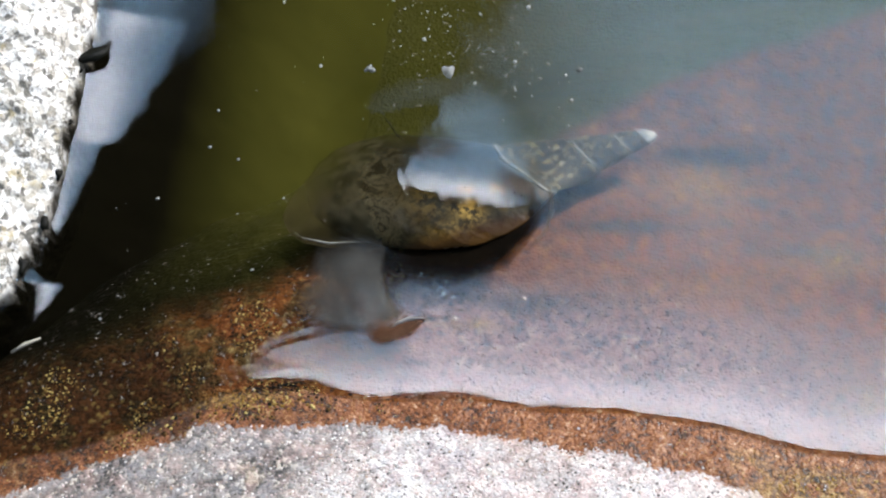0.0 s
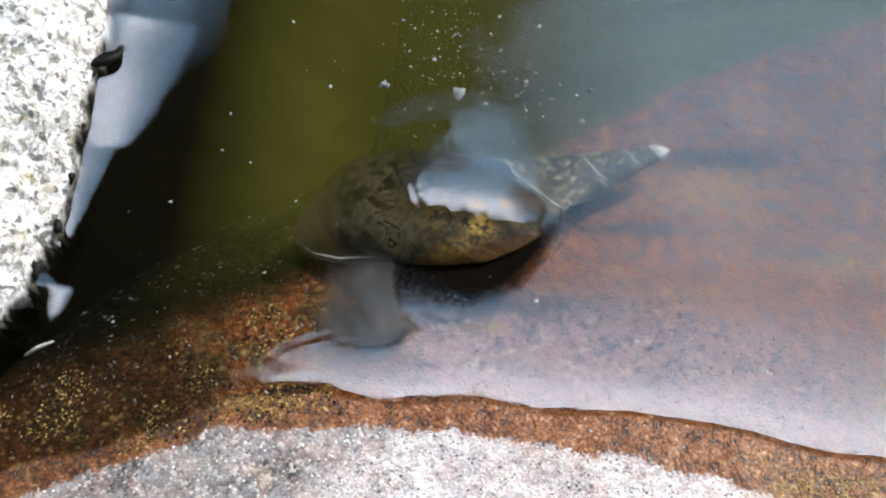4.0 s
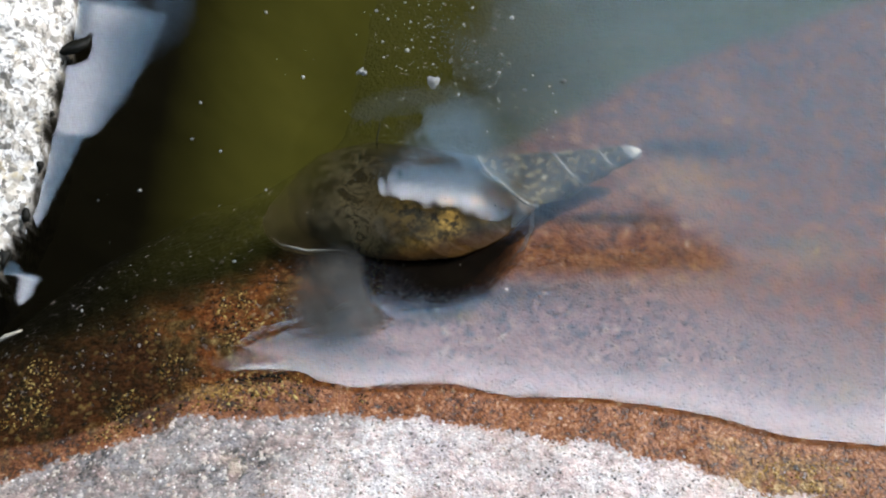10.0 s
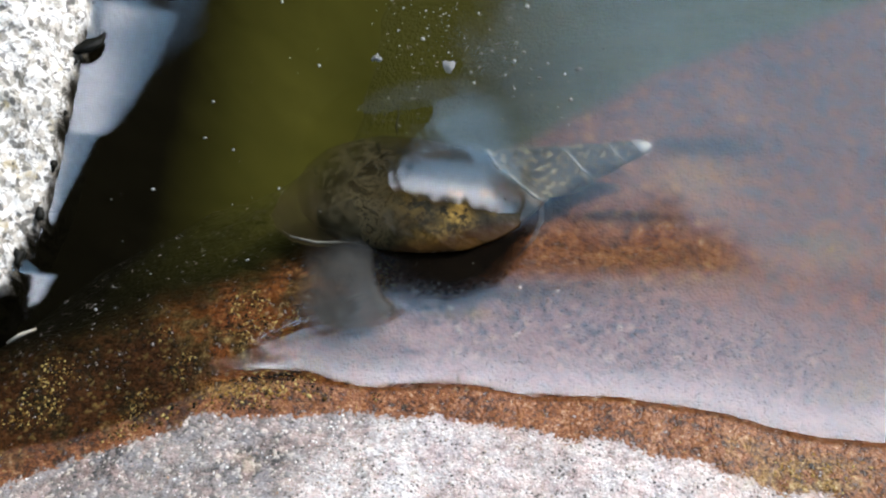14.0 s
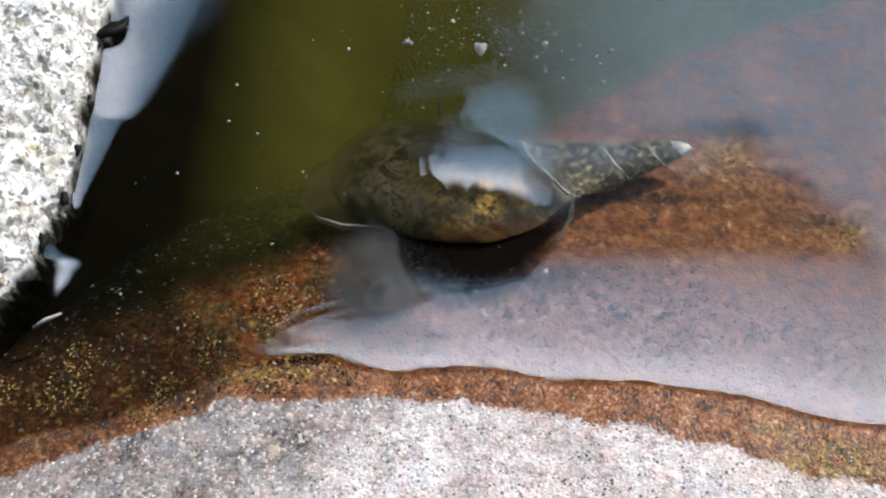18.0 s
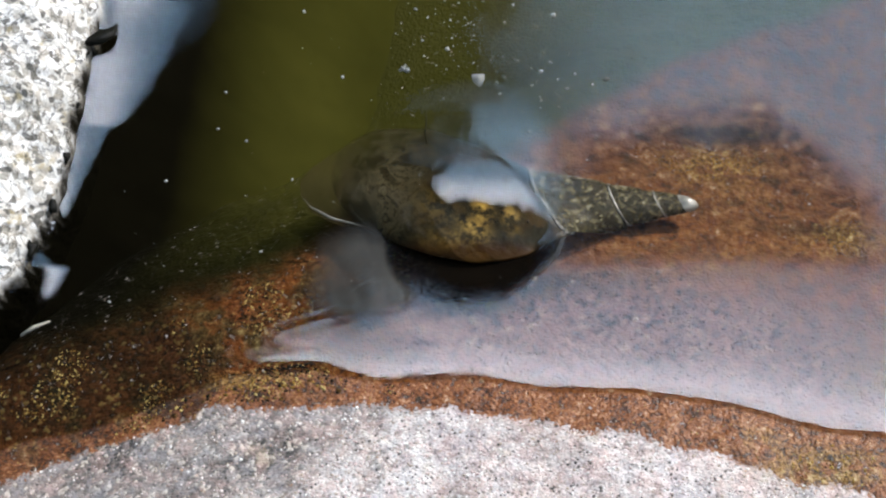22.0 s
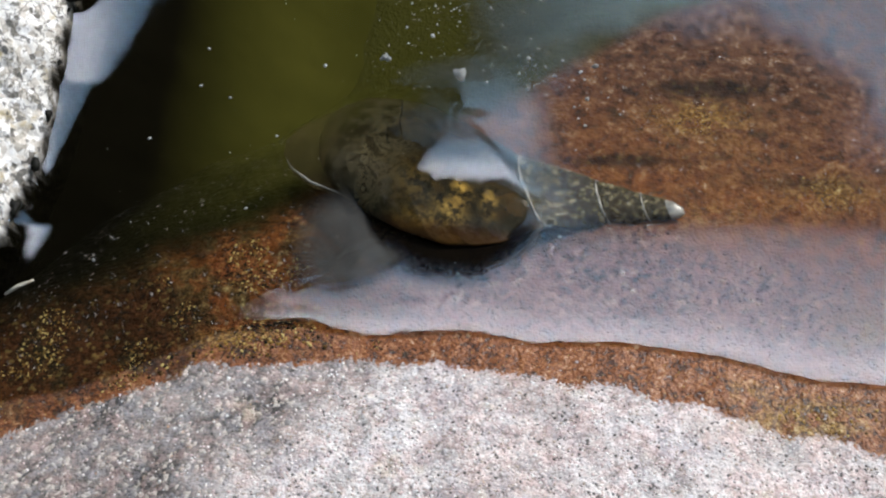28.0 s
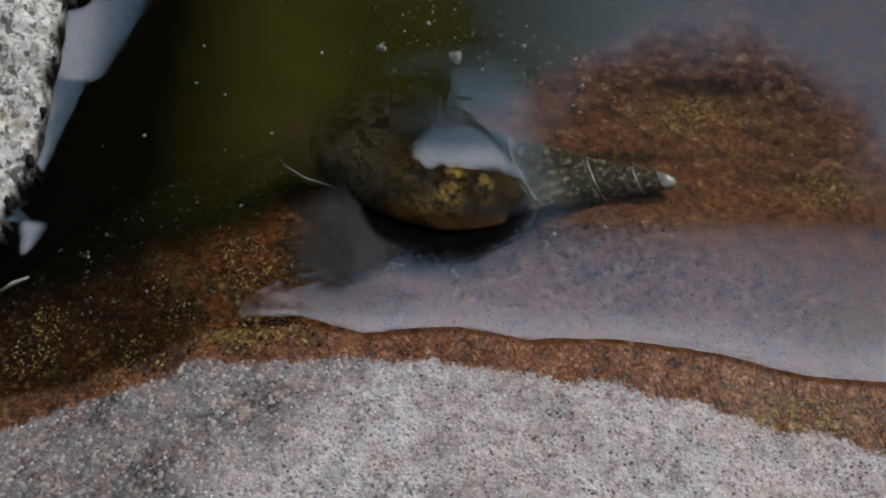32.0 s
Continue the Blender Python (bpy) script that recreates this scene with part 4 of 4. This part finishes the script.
            rise = w * (1 - q ** 2.4) + (1 - w) * (1 - q * q) ** 2
            swirl = min(1.0, max(0.0, (-7 - x) / 6))
            wave = (0.012 + 0.05 * swirl) * noise.noise((x / (2.6 - swirl), y / (1.8 - 0.4 * swirl), 4.0)) * (1 - q * q)
            ring = math.hypot(x + 1.0, (y - 5.0) * 1.3)
            wave += 0.045 * math.sin(4.2 * ring + 3 * noise.noise((x / 4, y / 4, 9.0))) * spot(x, y, -10, 4.5, 5.5, 3.2) * (0.5 + noise.noise((x / 3, y / 3, 2.0))) * (1 - q * q)
            row.append(bm.verts.new(Vector((x, y, 4.67 + 2.7 * rise + wave)) * MM))
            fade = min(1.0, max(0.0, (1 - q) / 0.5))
            # thick scales the film's reflection; it fades toward the rim to hide its edge.
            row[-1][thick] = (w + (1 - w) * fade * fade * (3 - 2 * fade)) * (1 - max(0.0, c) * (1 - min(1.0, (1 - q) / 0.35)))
        rows.append(row)
    mid = bm.verts.new(Vector((-4.5, 5.7, 4.67 + 2.7)) * MM)
    mid[thick] = 1.0
    for k in range(180):
        bm.faces.new((mid, rows[0][k], rows[0][(k + 1) % 180]))
    for ra, rb in zip(rows, rows[1:]):
        for k in range(180):
            bm.faces.new((ra[k], rb[k], rb[(k + 1) % 180], ra[(k + 1) % 180]))
    # Added dark sheet: paints the shade and dark reflection below the shell.
    under_shade = part("under_shade", foot_or_shade_sheet([(-16.0, -5.0), (-8, -8.5), (-1, -10.0), (3, -10.0), (6.5, -9.5)], [(-17.5, -15.5), (-8, -18.8), (-1, -18.6), (4, -15.4), (7.5, -11.2)], 4.74, 4.76, 0.05, 30, 24, crisp=2.6),
                  UNDER_SHADE, base, "dark soft sheet standing in for the shade under the shell")
    for x, y, r in ((-5.7, -3.7, 0.16), (-2.6, -4.6, 0.15), (3.6, -6.8, 0.18), (4.4, -7.4, 0.12), (0.8, -11.6, 0.10)):
        q = math.hypot((x + 4.5) / (16.5 if x < -4.5 else 15.0), (y - 5.7) / 19.0)
        dot = bmesh.new()
        grain(dot, x, y, 4.75 + 2.7 * max(0.0, 1 - q ** 2.4), r, 0.9)
        part("speck", dot, DARK, base, "tiny dark speck caught on the film")
    part("film_rim", tube([(8.2, -6.0, 4.8), (8.3, -8.2, 4.82), (7.4, -10.8, 4.82), (5.6, -13.2, 4.82), (2.8, -15.0, 4.8)], [0.05, 0.28, 0.40, 0.32, 0.05], 10), RIM, base, "pale grey curved edge of the water film")
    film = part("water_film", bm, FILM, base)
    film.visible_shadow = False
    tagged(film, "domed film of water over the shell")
    return base, under_shade


SNAIL, under_shade = snail()
foot = new("foot")
foot.parent = SNAIL
part("stalk", foot_or_shade_sheet([(-6.0, 3.0), (-8.0, -0.6), (-10.6, -4.0), (-11.2, -6.2), (-10.0, -8.6)], [(3.8, 0.4), (2.1, -2.4), (1.2, -5.2), (1.3, -7.8), (2.2, -10.0), (3.2, -11.4)], 4.5, 4.9, 0.7, crisp=9.0, bulge=1.9), FLESH, foot, "grey fleshy foot")
flare = part("flare", foot_or_shade_sheet([(-3.6, -10.6), (-0.2, -11.0), (2.2, -11.6), (4.2, -11.7)], [(-3.4, -13.0), (-1.4, -14.0), (2.0, -13.8), (4.6, -12.4)], 4.9, 4.9, 0.22, 14, 8, crisp=9.0), SOLE, foot, "brown curled edge of the foot")
part("flare_rim", tube([(-0.4, -12.3, 4.95), (1.0, -11.8, 5.0), (2.4, -11.7, 5.0), (3.6, -12.0, 4.95), (4.4, -12.3, 4.9)], [0.05, 0.22, 0.30, 0.20, 0.05], 8), FLESH_RIM, flare, "pale rim of the foot's edge")


# ---------------------------------------------------------------- small things
def floating_bits():
    bm = bmesh.new()
    outline = [(-0.9, 0.9), (-0.5, 1.05), (0.1, 0.8), (0.6, 1.0), (0.95, 0.7), (0.8, -0.1), (0.2, -1.2), (-0.3, -1.0), (-0.8, -0.1)]
    top = [bm.verts.new(Vector((x, y, 0.12 - 0.12 * abs(x))) * MM) for x, y in outline]
    low = [bm.verts.new(Vector((x * 0.95, y * 0.95, -0.05)) * MM) for x, y in outline]
    bm.faces.new(top)
    bm.faces.new(low[::-1])
    for i in range(len(top)):
        j = (i + 1) % len(top)
        bm.faces.new((top[i], low[i], low[j], top[j]))
    flake = tagged(part("floating_flake", bm, PALEBIT), "pale translucent plant flake floating on the water", "flake")
    bm = bmesh.new()
    for i in range(5):
        grain(bm, random.uniform(-0.5, 0.5), random.uniform(-0.8, 0.6), 0.1, random.uniform(0.25, 0.5), 0.8)
    clump = tagged(part("foam_clump", bm, DUST), "small clump of whitish foam bubbles on the water", "foam")
    bm = bmesh.new()
    big = ((-9.4, 38), (-7.7, 36.5), (-4.4, 36), (3.3, 35.5), (4.6, 38.5), (10.3, 36.7), (-8.4, 32.5), (-4.8, 31), (8.1, 27.2), (9.7, 28.6), (10.4, 25.7), (11.6, 24.3),
           (12.8, 26.7), (15.1, 24.8), (17.2, 25.7), (8, 22.4), (2.4, 23.4), (15.8, 20.6), (-25.4, 37.7), (-19.4, 26.4))
    for x, y in big:
        grain(bm, x + 1.1, y - 25.1, 0.1, random.uniform(0.2, 0.4))
    for _ in range(170):
        u = random.gauss(0, 1)
        grain(bm, 7 + 8 * u, 3 - 4 * u + random.gauss(0, 5), 0.06, random.choice((0.08, 0.10, 0.13, 0.18)))
    dust = tagged(part("drifting_dust", bm, DUST), "pale specks of dust drifting on the water", "dust", kind="stuff")
    bm = bmesh.new()
    for x, y in ((36.1, 19.7), (-34, 16.5), (-30, 14.5), (-45.7, 7), (-40.3, 8.5), (-23.4, 8.5), (-33.4, 22.4), (-26.8, -2.1), (-45.7, -9)):
        grain(bm, x, y, 0.15, random.uniform(0.16, 0.24))
    for _ in range(60):
        grain(bm, random.uniform(-50, 60), random.uniform(-14, 45), 0.1, random.uniform(0.05, 0.11))
    tagged(part("resting_dust", bm, DUST), "few pale specks resting on the water", "dust", kind="stuff")
    hair = tagged(part("floating_hair", tube([(-0.4, 2.6, 0.15), (0, 1.0, 0.2), (0.25, -1.0, 0.2), (0.9, -2.6, 0.1)], [0.05, 0.09, 0.11, 0.05], 6), DARK), "thin dark plant fibre floating over the snail", "fibre")
    return flake, clump, dust, hair


def rock_edge_bits():
    bm = bmesh.new()
    prof = [(-2.6, 0.0), (-1.6, -0.9), (0.2, -1.2), (1.8, -0.5), (3.0, 1.2), (2.8, 1.7), (1.9, 1.1), (1.2, 0.9), (0.0, 0.9), (-1.6, 0.4)]
    top = [bm.verts.new(Vector((x, y, 0.5 - 0.05 * x * x)) * MM) for x, y in prof]
    low = [bm.verts.new(Vector((x, y, 0.1 - 0.05 * x * x)) * MM) for x, y in prof]
    bm.faces.new(top)
    bm.faces.new(low[::-1])
    for i in range(len(top)):
        j = (i + 1) % len(top)
        bm.faces.new((top[i], low[i], low[j], top[j]))
    leaf = tagged(part("wet_leaf", bm, DARK), "dark wet leaf scrap stuck to the pale rock", "leaf")
    leaf.matrix_world = pose(-0.0505, 0.0285, 0.0046, 0, 4, 22)
    for x, y, r in ((-51.9, 39.0, 1.1), (-53.0, 28.2, 0.6), (-53.2, 20.4, 0.75), (-53.6, 12.8, 1.0), (-54.6, 5.9, 1.5), (-56.2, -0.6, 1.6)):
        bm = bmesh.new()
        grain(bm, 0, 0, 0, r * 0.55, 0.7)
        bmesh.ops.subdivide_edges(bm, edges=bm.edges[:], cuts=1, use_grid_fill=True, smooth=1.0)
        for v in bm.verts:
            v.co += Vector(noise.noise_vector(v.co * 900 + Vector((x, y, 0)))) * r * 0.2 * MM
            v.co.y *= 1.5
        ob = tagged(part("moss_tuft", bm, DARK), "small dark wet moss tuft on the rock's edge", "moss", group="moss tufts on the pale rock")
        line = np.linspace(-64, -44, 401)
        x = line[np.argmin(np.abs(bank_distance(line, 0 * line + y - 2.0) + 0.1))]
        ob.location = (x * MM, (y - 2.0) * MM, float(np.interp(y - 2.0, (8, 24), (0.0022, 0.0042))))
    straw = tagged(part("straw", tube([(-56.2, -13.6, 0.3), (-54.6, -12.6, 0.5), (-52.8, -11.7, 0.3)], [0.15, 0.28, 0.12], 8), STRAW), "pale straw fragment floating by the rock", "straw")
    for i in range(9):
        x, y = -25.2 + 0.7 * i, -18.2 + 0.06 * i
        a, n = math.radians(random.uniform(-20, 40)), random.uniform(0.8, 1.9)
        pts = [(x + n * t * math.cos(a), y + n * t * math.sin(a) - 0.25 * t * t, 0.35 - 0.15 * t) for t in (0, 0.35, 0.7, 1.0)]
        tagged(part("algae_strand", tube(pts, [0.17, 0.15, 0.10, 0.03], 6), DARK), "dark wet algae strand at the waterline", "algae", group="algae strands at the waterline")
    bm = bmesh.new()
    for i in range(9):
        grain(bm, 0.4 + random.gauss(0, 0.3), -19.0 + random.gauss(0, 0.45), 0.15, random.uniform(0.08, 0.2), 1.0)
    tagged(part("moss_tuft", bm, DARK), "tiny dark moss tuft on the waterline", "moss")


flake, clump, dust, hair = floating_bits()
rock_edge_bits()


# ---------------------------------------------------------------- motion over time
def motions():
    drift = ((0, 0.10, 0.20), (6.5, 0.10, 0.24), (7.5, 0.12, 0.30), (9, 0.16, 0.36), (13, 0.16, 0.365), (16.5, 0.18, 0.41), (19, 0.235, 0.435),
             (21, 0.245, 0.455), (23, 0.24, 0.475), (24.5, 0.245, 0.50), (26.5, 0.25, 0.55), (29, 0.25, 0.545), (32, 0.25, 0.51))
    walk(sky_blocker, [(t, pose(a * 85, b * 85, 85, 0, 0, -12)) for t, a, b in drift])
    rows = ((0, 1.95, 14.35, 18.1), (2, 2.0, 12.6, 17.6), (6, 1.65, 12.2, 17.7), (9, 2.05, 11.15, 16.2), (13, 1.45, 12.2, 15.7),
            (19, 2.9, 10.45, 8.9), (21, 3.7, 9.6, 3.0), (23, 4.5, 7.15, -3.8), (28, 4.0, 4.25, -8.7), (32, 3.65, 6.15, -4.2))
    walk(SNAIL, [(t, pose(x * MM, y * MM, -0.0047, 0, 0, a)) for t, x, y, a in rows])

    walk(flake, [(t, pose(x * MM, y * MM, 0.0001, 0, 0, a)) for t, x, y, a in (
        (0, -1.4, 28.8, 6), (2, -1.6, 26.8, 0), (6, -1.4, 25.4, -4), (10, -1.0, 25.7, -4), (14, -0.6, 28.1, 0), (18, 0.4, 28.0, 0), (20, 1.2, 26.4, 0), (22, 1.6, 24.1, 5),
        (24, 1.4, 20.6, 5), (28, 1.0, 17.6, 10), (30, 1.3, 17.9, 10), (32, 1.1, 19.9, 12))])
    walk(clump, [(t, pose(x * MM, y * MM, 0.0001)) for t, x, y in (
        (0, -12.6, 29.1), (2, -12.4, 28.2), (6, -11.8, 26.4), (10, -11.2, 27.3), (14, -10.9, 29.4), (18, -9.9, 29.0), (20, -9.1, 27.4), (22, -8.8, 25.8),
        (24, -8.7, 23.0), (28, -9.2, 20.3), (30, -9.1, 19.9), (32, -9.2, 21.5))])
    walk(dust, [(t, pose(x * MM, y * MM, 0.0)) for t, x, y in (
        (0, -1.2, 28.5), (2, -1.4, 26.6), (6, -1.3, 25.3), (10, -1.0, 25.3), (14, -0.6, 27.0), (18, 0.2, 26.8), (20, 0.8, 25.4), (22, 1.0, 23.4), (24, 1.0, 20.6), (28, 1.0, 18.0), (32, 1.1, 19.6))])
    walk(hair, [(t, pose(x * MM, y * MM, 0.0014, 0, 0, a)) for t, x, y, a in (
        (0, -9.0, 18.3, 22), (3, -8.2, 16.5, 10), (6, -8.0, 14.6, -12), (9, -8.6, 16.0, -18), (13, -8.2, 18.0, -16), (19, -5.2, 18.6, -14), (23, -6.0, 14.0, -12), (28, -7.0, 10.5, -14), (32, -7.6, 13.0, -14))])
    walk(foot, [(t, pose(-0.0175, -0.008, z, 0, 0, a)) for t, z, a in ((0, 0.0002, 0), (3, 0.0002, 3), (5.5, 0.0001, 6), (9, 0.0001, 7), (17, 0.0001, 13), (19, 0.0001, 17), (23, 0.0001, 29), (28, 0.0001, 41), (32, 0.0001, 38))])
    walk(under_shade, [(t, pose(x * MM, y * MM, 0, 0, 0, a)) for t, x, y, a in ((0, 0, 1.6, 0), (3, 0, 1.2, 0), (6, 0, -0.3, 0), (13, 0, -0.3, 0), (19, 0, 0, 2), (23, 0.3, 1.0, 4), (28, 0.3, 1.8, 5), (32, 0.3, 1.6, 4))])
    walk(flare, [(0, pose(0, 0, 0)), (2.5, pose(-0.0005, -0.0002, 0)), (3.5, pose(-0.002, 0.0008, -0.0008)), (5.5, pose(-0.0045, 0.006, -0.0022)), (32, pose(-0.0045, 0.006, -0.0022))])


motions()
